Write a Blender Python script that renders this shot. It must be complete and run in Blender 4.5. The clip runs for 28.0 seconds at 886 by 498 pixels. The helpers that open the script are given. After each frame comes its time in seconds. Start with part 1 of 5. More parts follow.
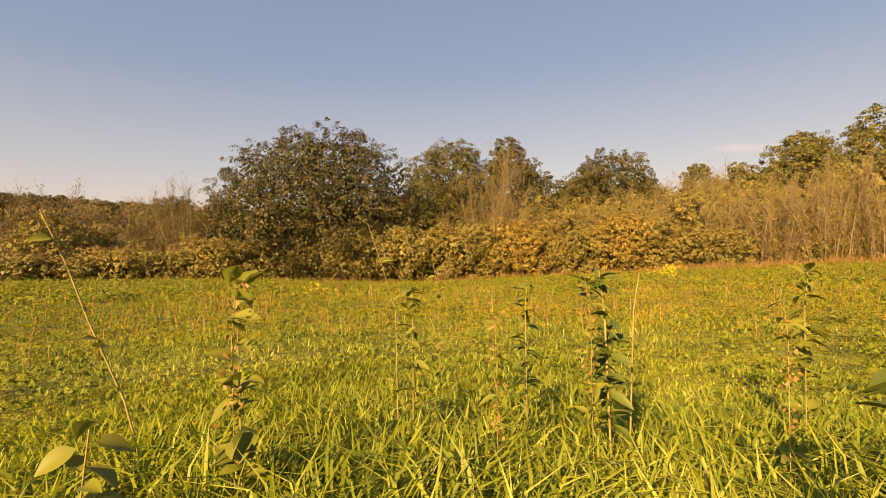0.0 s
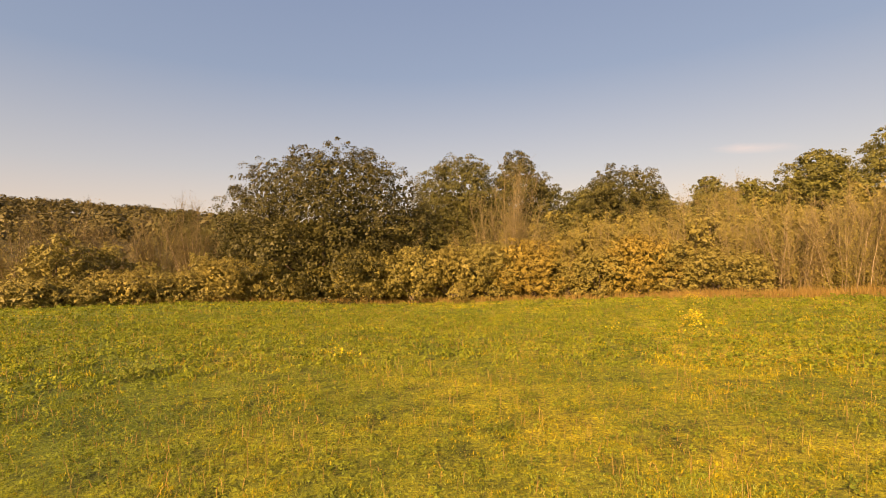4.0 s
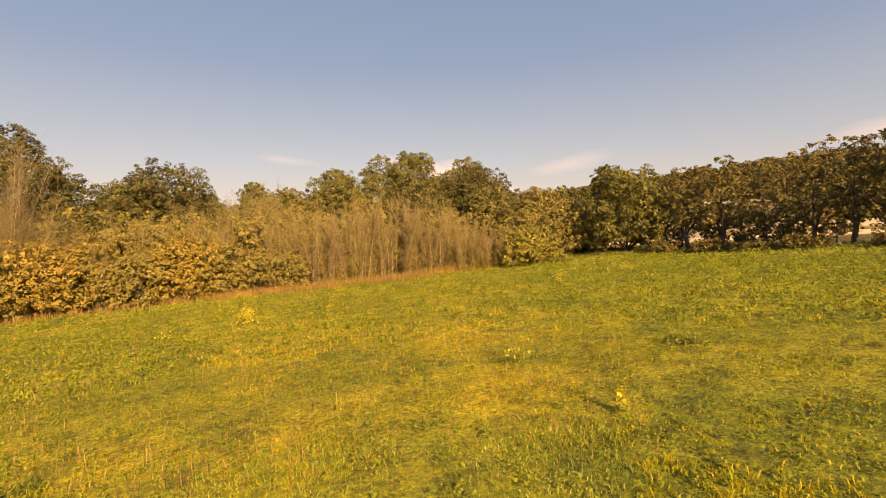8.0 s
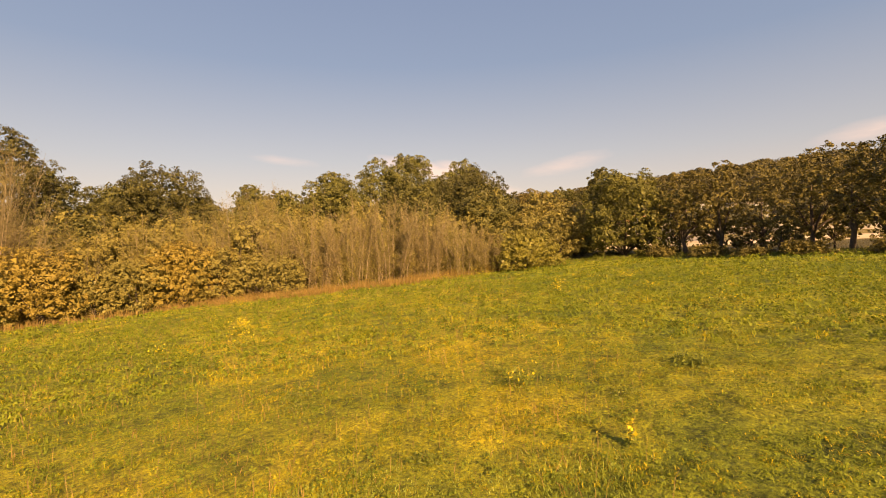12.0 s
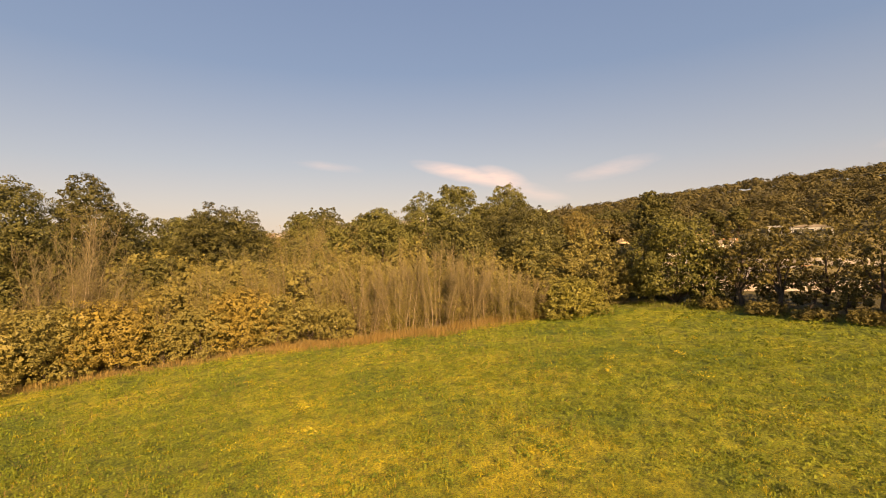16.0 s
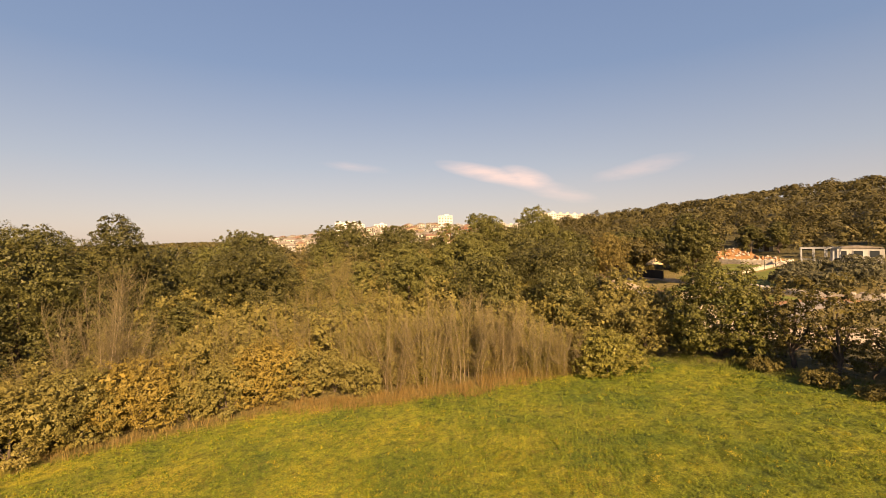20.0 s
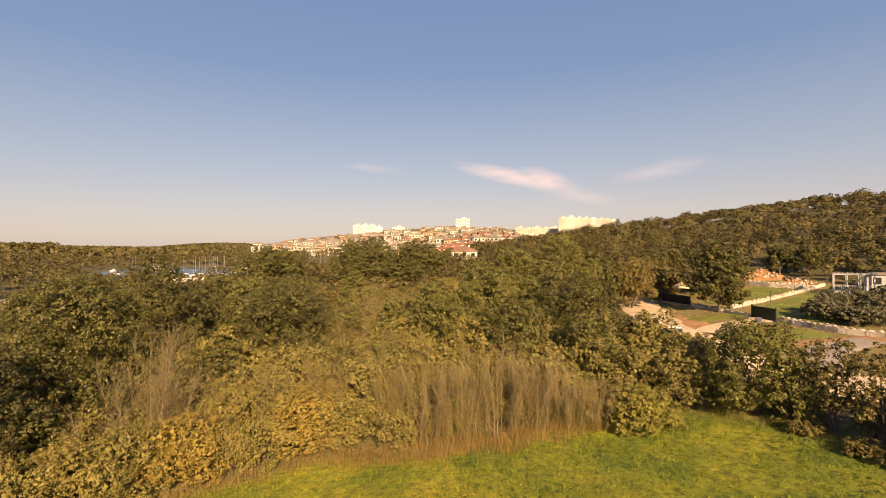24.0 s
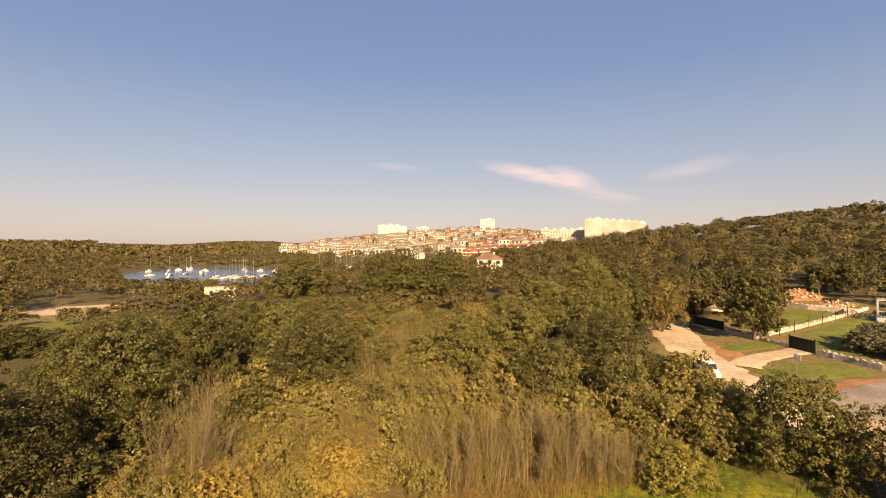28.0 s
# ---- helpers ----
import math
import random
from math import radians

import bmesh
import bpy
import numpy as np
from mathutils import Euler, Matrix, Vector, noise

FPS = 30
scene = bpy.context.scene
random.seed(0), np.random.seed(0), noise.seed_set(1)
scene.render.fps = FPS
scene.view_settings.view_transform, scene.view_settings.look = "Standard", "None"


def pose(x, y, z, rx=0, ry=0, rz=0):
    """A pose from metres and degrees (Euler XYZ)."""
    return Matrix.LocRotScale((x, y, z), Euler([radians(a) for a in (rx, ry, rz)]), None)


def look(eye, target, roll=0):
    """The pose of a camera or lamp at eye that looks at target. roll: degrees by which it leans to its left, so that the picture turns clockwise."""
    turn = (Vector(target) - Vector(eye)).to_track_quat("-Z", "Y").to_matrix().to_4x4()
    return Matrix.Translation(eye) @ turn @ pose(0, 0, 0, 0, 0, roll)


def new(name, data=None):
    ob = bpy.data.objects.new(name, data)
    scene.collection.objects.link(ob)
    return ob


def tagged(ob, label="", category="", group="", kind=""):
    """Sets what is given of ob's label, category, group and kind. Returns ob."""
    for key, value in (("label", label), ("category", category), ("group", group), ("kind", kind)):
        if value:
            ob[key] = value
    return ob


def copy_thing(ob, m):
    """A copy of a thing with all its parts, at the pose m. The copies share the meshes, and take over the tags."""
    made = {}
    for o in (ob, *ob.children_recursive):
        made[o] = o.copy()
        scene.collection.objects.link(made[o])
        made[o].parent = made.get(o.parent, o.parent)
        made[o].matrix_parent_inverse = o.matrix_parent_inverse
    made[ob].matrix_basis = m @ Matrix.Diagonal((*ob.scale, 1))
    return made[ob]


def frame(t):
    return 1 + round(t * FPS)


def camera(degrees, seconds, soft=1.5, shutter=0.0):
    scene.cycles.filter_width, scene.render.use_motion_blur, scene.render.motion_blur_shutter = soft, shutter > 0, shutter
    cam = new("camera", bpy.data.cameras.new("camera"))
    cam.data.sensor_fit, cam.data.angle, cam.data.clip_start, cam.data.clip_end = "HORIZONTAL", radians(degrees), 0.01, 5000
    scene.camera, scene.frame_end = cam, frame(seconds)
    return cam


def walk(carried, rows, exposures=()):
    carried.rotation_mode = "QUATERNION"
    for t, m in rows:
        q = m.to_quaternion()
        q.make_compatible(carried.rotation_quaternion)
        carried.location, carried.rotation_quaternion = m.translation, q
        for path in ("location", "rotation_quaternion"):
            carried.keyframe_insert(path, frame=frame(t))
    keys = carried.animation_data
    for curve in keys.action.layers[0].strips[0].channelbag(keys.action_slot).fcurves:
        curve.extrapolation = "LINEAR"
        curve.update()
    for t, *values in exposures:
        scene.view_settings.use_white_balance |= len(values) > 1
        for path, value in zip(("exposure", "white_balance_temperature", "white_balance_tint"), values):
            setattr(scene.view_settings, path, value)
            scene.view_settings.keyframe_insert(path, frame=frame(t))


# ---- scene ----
cam = camera(86.6, 28.0, soft=0.7)
METRES, EYE, TILT, LEAN, TURN = 17.0, 0.5, -0.31, 1.22, 0.0
ROWS = [
    (0.0, 0.0, 0.0, 0.0, 0.0, 0.0, -0.0),
    (0.5, -0.0037, 0.006, 0.012, 0.04, -0.09, -0.0),
    (1.0, 0.0037, 0.0061, 0.0284, 0.04, -0.06, 0.12),
    (1.5, 0.0098, 0.0102, 0.038, 0.03, -0.09, 0.06),
    (2.0, 0.0051, 0.0162, 0.045, 0.09, -0.1, -0.02),
    (2.5, -0.005, 0.0197, 0.0552, 0.19, -0.04, -0.01),
    (3.0, -0.012, 0.0196, 0.0691, 0.28, 0.04, -0.0),
    (3.5, -0.0226, 0.0179, 0.079, 0.44, 0.1, -0.04),
    (5.5, -0.042, 0.0135, 0.0754, -0.39, 0.13, 0.13),
    (6.0, -0.047, 0.0105, 0.0702, -8.35, 0.21, 0.27),
    (6.5, -0.0474, 0.0069, 0.0688, -19.29, 0.15, 0.58),
    (7.0, -0.0473, 0.0068, 0.0715, -30.22, 0.02, 0.81),
    (7.5, -0.0441, 0.008, 0.0766, -41.19, -0.15, 1.05),
    (8.0, -0.0423, 0.0085, 0.08, -50.95, -0.23, 1.18),
    (8.5, -0.0418, 0.0121, 0.0837, -54.49, -0.33, 1.17),
    (9.0, -0.041, 0.0153, 0.0855, -55.38, -0.32, 1.21),
    (9.5, -0.042, 0.019, 0.0848, -55.31, -0.28, 1.18),
    (10.0, -0.0412, 0.0203, 0.0828, -54.73, -0.28, 1.25),
    (10.5, -0.0402, 0.0222, 0.0811, -53.96, -0.27, 1.14),
    (11.0, -0.0392, 0.0226, 0.0808, -53.09, -0.23, 1.16),
    (11.5, -0.0367, 0.0209, 0.0854, -52.21, -0.23, 1.19),
    (13.5, -0.0417, 0.0163, 0.1551, -49.33, 0.17, 0.88),
    (14.0, -0.0481, 0.0174, 0.1787, -48.59, 0.25, 0.75),
    (14.5, -0.0547, 0.0187, 0.2024, -47.81, 0.35, 0.76),
    (15.0, -0.0579, 0.0149, 0.2263, -47.29, 0.46, 0.75),
    (15.5, -0.0637, 0.0139, 0.2466, -46.87, 0.52, 0.61),
    (16.0, -0.0684, 0.0165, 0.2655, -46.44, 0.5, 0.59),
    (16.5, -0.0668, 0.0219, 0.2839, -45.96, 0.46, 0.57),
    (17.0, -0.0637, 0.0273, 0.3043, -45.45, 0.48, 0.58),
    (17.5, -0.0598, 0.0349, 0.3267, -45.04, 0.46, 0.52),
    (18.0, -0.052, 0.0445, 0.3497, -44.65, 0.41, 0.5),
    (18.5, -0.0418, 0.0529, 0.3752, -44.3, 0.44, 0.46),
    (19.0, -0.0364, 0.0587, 0.4026, -44.0, 0.49, 0.44),
    (19.5, -0.0317, 0.0653, 0.4334, -43.68, 0.52, 0.33),
    (20.0, -0.033, 0.0733, 0.4631, -43.48, 0.55, 0.28),
    (20.5, -0.035, 0.0764, 0.4869, -43.33, 0.59, 0.24),
    (21.0, -0.0446, 0.0849, 0.5061, -43.1, 0.64, 0.16),
    (21.5, -0.0533, 0.0857, 0.5262, -42.94, 0.68, 0.22),
    (23.5, -0.0909, 0.1011, 0.6462, -41.79, 0.6, -0.14),
    (24.0, -0.1076, 0.1008, 0.6673, -41.46, 0.7, -0.24),
    (24.5, -0.1204, 0.0987, 0.6888, -41.1, 0.69, -0.23),
    (25.0, -0.119, 0.0986, 0.7133, -40.51, 0.65, -0.28),
    (25.5, -0.1286, 0.101, 0.738, -40.16, 0.67, -0.45),
    (26.0, -0.1364, 0.1039, 0.7579, -39.8, 0.64, -0.47),
    (26.5, -0.1325, 0.1039, 0.7829, -39.42, 0.59, -0.52),
    (27.0, -0.1419, 0.109, 0.8116, -39.04, 0.6, -0.65),
    (27.5, -0.1403, 0.1104, 0.8421, -38.75, 0.52, -0.65),
    (28.0, -0.139, 0.1111, 0.8711, -38.55, 0.51, -0.76),
]
walk(cam, [(t, pose(0, 0, EYE, TILT, LEAN, TURN) @ pose(METRES * x, METRES * y, METRES * z, 90 + pitch, roll, yaw)) for t, x, y, z, yaw, pitch, roll in ROWS],
     [(0.0, 1.58, 9900, 25), (11.0, 1.55, 9900, 25), (14.0, 1.46, 9400, 24), (17.0, 1.4, 8700, 22), (20.0, 1.36, 8200, 22), (28.0, 1.34, 7700, 22)])

# ---- world and sun ----
SUN_AZ, SUN_EL = 207.0, 27.0
world = bpy.data.worlds.new("sky")
scene.world = world
world.use_nodes = True
wn, wl = world.node_tree.nodes, world.node_tree.links
sky = wn.new("ShaderNodeTexSky")
sky.sky_type = "NISHITA"
sky.sun_disc = False
sky.sun_elevation, sky.sun_rotation = radians(SUN_EL), radians(SUN_AZ)
sky.air_density, sky.dust_density, sky.ozone_density = 1.0, 1.0, 1.5
wn["Background"].inputs["Strength"].default_value = 0.068
# fair-weather cloud low over the town: bearing, height, half width, half depth (degrees), lean, thickness
geo = wn.new("ShaderNodeTexCoord")
wisp = wn.new("ShaderNodeTexNoise")
wisp.inputs["Scale"].default_value, wisp.inputs["Detail"].default_value, wisp.inputs["Roughness"].default_value = 3.0, 9.0, 0.62
streak = wn.new("ShaderNodeMapping")
streak.inputs["Scale"].default_value = (3.0, 3.0, 16.0)
wl.new(geo.outputs["Generated"], streak.inputs["Vector"])
wl.new(streak.outputs[0], wisp.inputs["Vector"])
whole = None
for bearing, height, wide, deep, lean, dense in ((50.5, 8.1, 9.5, 1.25, -13, 1.0), (53.6, 7.7, 4.2, 1.7, -16, 1.05), (57.0, 6.1, 6.5, 1.5, -14, 0.5), (33.0, 9.4, 7.0, 1.0, -6, 0.3), (66.5, 8.2, 8.0, 1.5, 10, 0.42), (94.0, 8.5, 7.0, 1.6, 8, 0.45)):
    turn_to = wn.new("ShaderNodeMapping")
    turn_to.inputs["Rotation"].default_value = (0, 0, radians(bearing))
    wl.new(geo.outputs["Generated"], turn_to.inputs["Vector"])
    shift = wn.new("ShaderNodeMapping")
    shift.inputs["Location"].default_value = (0, 0, -math.sin(radians(height)))
    wl.new(turn_to.outputs[0], shift.inputs["Vector"])
    tip = wn.new("ShaderNodeMapping")
    tip.inputs["Rotation"].default_value = (0, radians(lean), 0)
    wl.new(shift.outputs[0], tip.inputs["Vector"])
    bank = wn.new("ShaderNodeMapping")
    bank.inputs["Location"].default_value = (0, -1, 0)
    bank.inputs["Scale"].default_value = (1 / radians(wide), 1.0, 1 / radians(deep))
    wl.new(tip.outputs[0], bank.inputs["Vector"])
    shape = wn.new("ShaderNodeTexGradient")
    shape.gradient_type = "SPHERICAL"
    wl.new(bank.outputs[0], shape.inputs[0])
    amount = wn.new("ShaderNodeMath")
    amount.operation = "MULTIPLY"
    wl.new(shape.outputs["Fac"], amount.inputs[0])
    amount.inputs[1].default_value = dense
    if whole is None:
        whole = amount
    else:
        more = wn.new("ShaderNodeMath")
        more.operation = "MAXIMUM"
        wl.new(whole.outputs[0], more.inputs[0])
        wl.new(amount.outputs[0], more.inputs[1])
        whole = more
thick = wn.new("ShaderNodeMath")
thick.operation = "MULTIPLY"
wl.new(whole.outputs[0], thick.inputs[0])
wl.new(wisp.outputs["Fac"], thick.inputs[1])
fade = wn.new("ShaderNodeMapRange")
fade.inputs[1].default_value, fade.inputs[2].default_value, fade.inputs[4].default_value = 0.06, 0.42, 0.62
wl.new(thick.outputs[0], fade.inputs[0])
clouded = wn.new("ShaderNodeMix")
clouded.data_type = "RGBA"
clouded.inputs[7].default_value = (6.4, 5.2, 4.9, 1)
wl.new(fade.outputs[0], clouded.inputs[0])
# evening haze: an even veil, rosy at the horizon and blue overhead
up = wn.new("ShaderNodeSeparateXYZ")
wl.new(geo.outputs["Generated"], up.inputs[0])
veil = wn.new("ShaderNodeValToRGB")
for e, (p, c) in zip((veil.color_ramp.elements[0], veil.color_ramp.elements.new(0.16), veil.color_ramp.elements.new(0.34), veil.color_ramp.elements[-1]),
                     ((0.0, (0.47, 0.435, 0.42)), (0.16, (0.275, 0.355, 0.465)), (0.34, (0.135, 0.245, 0.44)), (1.0, (0.045, 0.12, 0.36)))):
    e.position, e.color = p, (*c, 1)
wl.new(up.outputs["Z"], veil.inputs["Fac"])
lift = wn.new("ShaderNodeMix")
lift.data_type, lift.blend_type = "RGBA", "MULTIPLY"
lift.inputs[0].default_value, lift.inputs[7].default_value = 1.0, (7.4, 7.4, 7.4, 1)
wl.new(veil.outputs["Color"], lift.inputs[6])
hazy = wn.new("ShaderNodeMix")
hazy.data_type = "RGBA"
hazy.inputs[0].default_value = 0.8
wl.new(sky.outputs["Color"], hazy.inputs[6])
wl.new(lift.outputs[2], hazy.inputs[7])
wl.new(hazy.outputs[2], clouded.inputs[6])
wl.new(clouded.outputs[2], wn["Background"].inputs["Color"])
lamp = bpy.data.lights.new("sun", "SUN")
lamp.energy, lamp.angle, lamp.color = 5.0, radians(0.6), (1.0, 0.78, 0.50)
sun = new("sun", lamp)
sa, se = radians(SUN_AZ), radians(SUN_EL)
sun.matrix_world = look((0, 0, 60), (-math.sin(sa) * math.cos(se), -math.cos(sa) * math.cos(se), 60 - math.sin(se)))


# ---- materials ----
def material(name, colour, rough=0.8, metal=0.0):
    m = bpy.data.materials.new(name)
    m.use_nodes = True
    b = m.node_tree.nodes["Principled BSDF"]
    b.inputs["Base Color"].default_value = (*colour, 1)
    b.inputs["Roughness"].default_value = rough
    b.inputs["Metallic"].default_value = metal
    b.inputs["Specular IOR Level"].default_value = 0.3
    return m, m.node_tree.nodes, m.node_tree.links, b


def ramp(nodes, stops):
    r = nodes.new("ShaderNodeValToRGB")
    els = r.color_ramp.elements
    while len(els) < len(stops):
        els.new(0.5)
    for e, (p, c) in zip(els, stops):
        e.position, e.color = p, (*c, 1)
    return r


def noise_node(nodes, links, scale, detail=4.0, rough=0.6, coords=None):
    n = nodes.new("ShaderNodeTexNoise")
    n.inputs["Scale"].default_value, n.inputs["Detail"].default_value, n.inputs["Roughness"].default_value = scale, detail, rough
    if coords is not None:
        links.new(coords, n.inputs["Vector"])
    return n


def mixed(nodes, links, fac, a, b, how="MIX"):
    m = nodes.new("ShaderNodeMix")
    m.data_type, m.blend_type = "RGBA", how
    for key, v in ((0, fac), (6, a), (7, b)):
        if isinstance(v, (int, float)):
            m.inputs[key].default_value = v
        elif isinstance(v, tuple):
            m.inputs[key].default_value = (*v, 1)
        else:
            links.new(v, m.inputs[key])
    return m.outputs[2]


def leafy(name, dark, mid, light, patch=0.5, through_leaf=0.3, rough=0.5, each=0.42, wide=0.6):
    """Leaves: a colour a leaf, and broad patches over the crown."""
    m, n, l, b = material(name, mid, rough)
    g = n.new("ShaderNodeNewGeometry")
    dark, mid, light = [(1.05 * q[0], q[1], q[2]) for q in (dark, mid, light)]
    b.inputs["Specular IOR Level"].default_value = 0.18
    r = ramp(n, [(0.0, dark), (0.55, mid), (1.0, light)])
    big = noise_node(n, l, patch, 2.0, 0.5, g.outputs["Position"])
    mth = n.new("ShaderNodeMath")
    mth.operation = "MULTIPLY_ADD"
    l.new(g.outputs["Random Per Island"], mth.inputs[0])
    mth.inputs[1].default_value = each
    sc = n.new("ShaderNodeMath")
    sc.operation = "MULTIPLY_ADD"
    l.new(big.outputs["Fac"], sc.inputs[0])
    sc.inputs[1].default_value, sc.inputs[2].default_value = wide, 0.53 - (each + wide) / 2
    l.new(sc.outputs[0], mth.inputs[2])
    l.new(mth.outputs[0], r.inputs["Fac"])
    l.new(r.outputs["Color"], b.inputs["Base Color"])
    t = n.new("ShaderNodeBsdfTranslucent")
    l.new(r.outputs["Color"], t.inputs["Color"])
    mx = n.new("ShaderNodeMixShader")
    mx.inputs[0].default_value = through_leaf
    l.new(b.outputs[0], mx.inputs[1])
    l.new(t.outputs[0], mx.inputs[2])
    l.new(mx.outputs[0], n["Material Output"].inputs["Surface"])
    return m


def grained(name, dark, light, scale, rough=0.9, bump=0.3, stretch=(1, 1, 1), big=None):
    """Bark, stone, earth, plaster: two scales of variation and relief."""
    m, n, l, b = material(name, light, rough)
    g = n.new("ShaderNodeNewGeometry")
    mp = n.new("ShaderNodeMapping")
    mp.inputs["Scale"].default_value = stretch
    l.new(g.outputs["Position"], mp.inputs["Vector"])
    fine = noise_node(n, l, scale, 6.0, 0.65, mp.outputs[0])
    r = ramp(n, [(0.3, dark), (0.7, light)])
    l.new(fine.outputs["Fac"], r.inputs["Fac"])
    wide = noise_node(n, l, big or scale * 0.12, 3.0, 0.5, g.outputs["Position"])
    wr = ramp(n, [(0.35, (0.72, 0.70, 0.66)), (0.65, (1, 1, 1))])
    l.new(wide.outputs["Fac"], wr.inputs["Fac"])
    l.new(mixed(n, l, 1.0, r.outputs["Color"], wr.outputs["Color"], "MULTIPLY"), b.inputs["Base Color"])
    bp = n.new("ShaderNodeBump")
    bp.inputs["Strength"].default_value, bp.inputs["Distance"].default_value = bump, 0.02
    l.new(fine.outputs["Fac"], bp.inputs["Height"])
    l.new(bp.outputs[0], b.inputs["Normal"])
    return m


OAK = leafy("oak_leaf", (0.021, 0.021, 0.007), (0.064, 0.063, 0.019), (0.145, 0.136, 0.041), 0.5, 0.12)
GREATOAK = leafy("great_oak_leaf", (0.017, 0.017, 0.006), (0.052, 0.050, 0.016), (0.125, 0.115, 0.035), 0.5, 0.12)
GROVEOAK = leafy("grove_oak_leaf", (0.026, 0.027, 0.009), (0.081, 0.081, 0.024), (0.18, 0.172, 0.05), 0.35, 0.15)
GREEN = leafy("green_leaf", (0.036, 0.038, 0.011), (0.112, 0.114, 0.031), (0.235, 0.225, 0.062), 0.5, 0.18)
LIME = leafy("lime_leaf", (0.07, 0.069, 0.016), (0.175, 0.166, 0.036), (0.295, 0.265, 0.058), 0.8, 0.2)
DARK = leafy("dark_leaf", (0.028, 0.031, 0.009), (0.105, 0.106, 0.026), (0.23, 0.22, 0.055), 0.5, 0.25)
OLIVE = leafy("olive_leaf", (0.055, 0.045, 0.015), (0.15, 0.122, 0.036), (0.27, 0.22, 0.065), 0.5, 0.18)
BUSH = leafy("bush_leaf", (0.072, 0.067, 0.02), (0.172, 0.154, 0.044), (0.3, 0.256, 0.071), 0.8, 0.18)
YBUSH = leafy("yellow_green_leaf", (0.08, 0.069, 0.02), (0.185, 0.16, 0.044), (0.312, 0.257, 0.07), 0.8, 0.18)
YELLOW = leafy("yellow_leaf", (0.095, 0.074, 0.018), (0.22, 0.17, 0.04), (0.35, 0.265, 0.062), 0.8, 0.18, 0.55, 0.22, 1.1)
BROWN = leafy("brown_leaf", (0.075, 0.058, 0.021), (0.165, 0.128, 0.045), (0.27, 0.21, 0.075), 0.8, 0.2)
ROWLEAF = leafy("row_leaf", (0.04, 0.036, 0.011), (0.125, 0.108, 0.032), (0.25, 0.21, 0.062), 0.9, 0.3)
GREYOLIVE = leafy("grey_olive_leaf", (0.035, 0.035, 0.018), (0.10, 0.098, 0.05), (0.19, 0.18, 0.09), 0.9, 0.15)
WOOD = leafy("wood_leaf", (0.021, 0.019, 0.0065), (0.073, 0.064, 0.0205), (0.165, 0.14, 0.045), 0.16, 0.06, 0.55, 0.25, 1.0)
BARK = grained("bark", (0.06, 0.045, 0.035), (0.16, 0.12, 0.09), 14.0, 0.95, 0.8, (1, 1, 0.25))
STEM = grained("pale_stem", (0.19, 0.14, 0.092), (0.38, 0.295, 0.205), 9.0, 0.9, 0.4, (1, 1, 0.3))
TWIG = grained("grey_twig", (0.125, 0.1, 0.05), (0.24, 0.19, 0.098), 5.0, 0.95, 0.3)
BLADE = leafy("grass_blade", (0.18, 0.2, 0.018), (0.4, 0.34, 0.029), (0.56, 0.44, 0.046), 0.3, 0.45, 0.6, 0.3, 1.5)
STRAW = leafy("straw", (0.11, 0.075, 0.022), (0.23, 0.155, 0.05), (0.36, 0.26, 0.09), 0.5, 0.25)
FLOWER = leafy("yellow_flower", (0.30, 0.25, 0.02), (0.45, 0.36, 0.03), (0.55, 0.45, 0.08), 1.0, 0.2)
WEED = leafy("weed_leaf", (0.06, 0.08, 0.015), (0.15, 0.175, 0.03), (0.27, 0.28, 0.05), 1.0, 0.3)


# ---- the lie of the land ----
def gauss(x, y, cx, cy, sx, sy):
    return np.exp(-((x - cx) / sx) ** 2 - ((y - cy) / sy) ** 2)


def smooth(a, b, v):
    k = np.clip((v - a) / (b - a), 0, 1)
    return k * k * (3 - 2 * k)


def land(x, y):
    """Height of the ground: a meadow in a shallow hollow, wooded hills, a bay."""
    x, y = np.asarray(x, float), np.asarray(y, float)
    r = np.hypot(x, y)
    field = -0.0583 * np.clip(y, -60, 38) + 0.033 * (np.sqrt(np.minimum(np.abs(x), 60) ** 2 + 16) - 4)
    far = -0.6 + 30 * gauss(x, y, 290, 20, 130, 170) + 25 * gauss(x, y, -230, 300, 150, 240)
    far = far + 42 * gauss(x, y, 650, 700, 330, 270) + 14 * gauss(x, y, -60, 1000, 260, 300)
    far = far + 19 * gauss(x, y, 430, 1500, 200, 200) + 20 * gauss(x, y, -800, 600, 420, 500) + 18 * gauss(x, y, 0, -900, 900, 500)
    far = far + 15 * gauss(x, y, 372, 352, 62, 62)
    far = far - 9 * gauss(x, y, 68, 315, 56, 105) + 5 * smooth(700, 1500, r)
    k = smooth(34, 62, r)
    bumps = 0.035 * np.sin(x * 0.9 + 1.3) * np.sin(y * 0.8) + 0.06 * np.sin(x * 0.31 + y * 0.22)
    return field * (1 - k) + far * k + bumps * smooth(1.5, 5, r) * (1 - smooth(60, 90, r))


def h(x, y):
    return float(land(x, y))


EDGE = [(-60, 8), (-45, 14), (-30, 23), (-21, 26.5), (-13, 30.8), (-4, 31.5), (6, 29.6), (12, 28.2), (16, 24.0), (22, 20.6), (26, 18.8), (30, 17.0), (32.5, 14.5), (33, 11.5), (32.5, 8), (31, 5), (29, 1.5), (27, -4), (25, -12), (22, -30)]


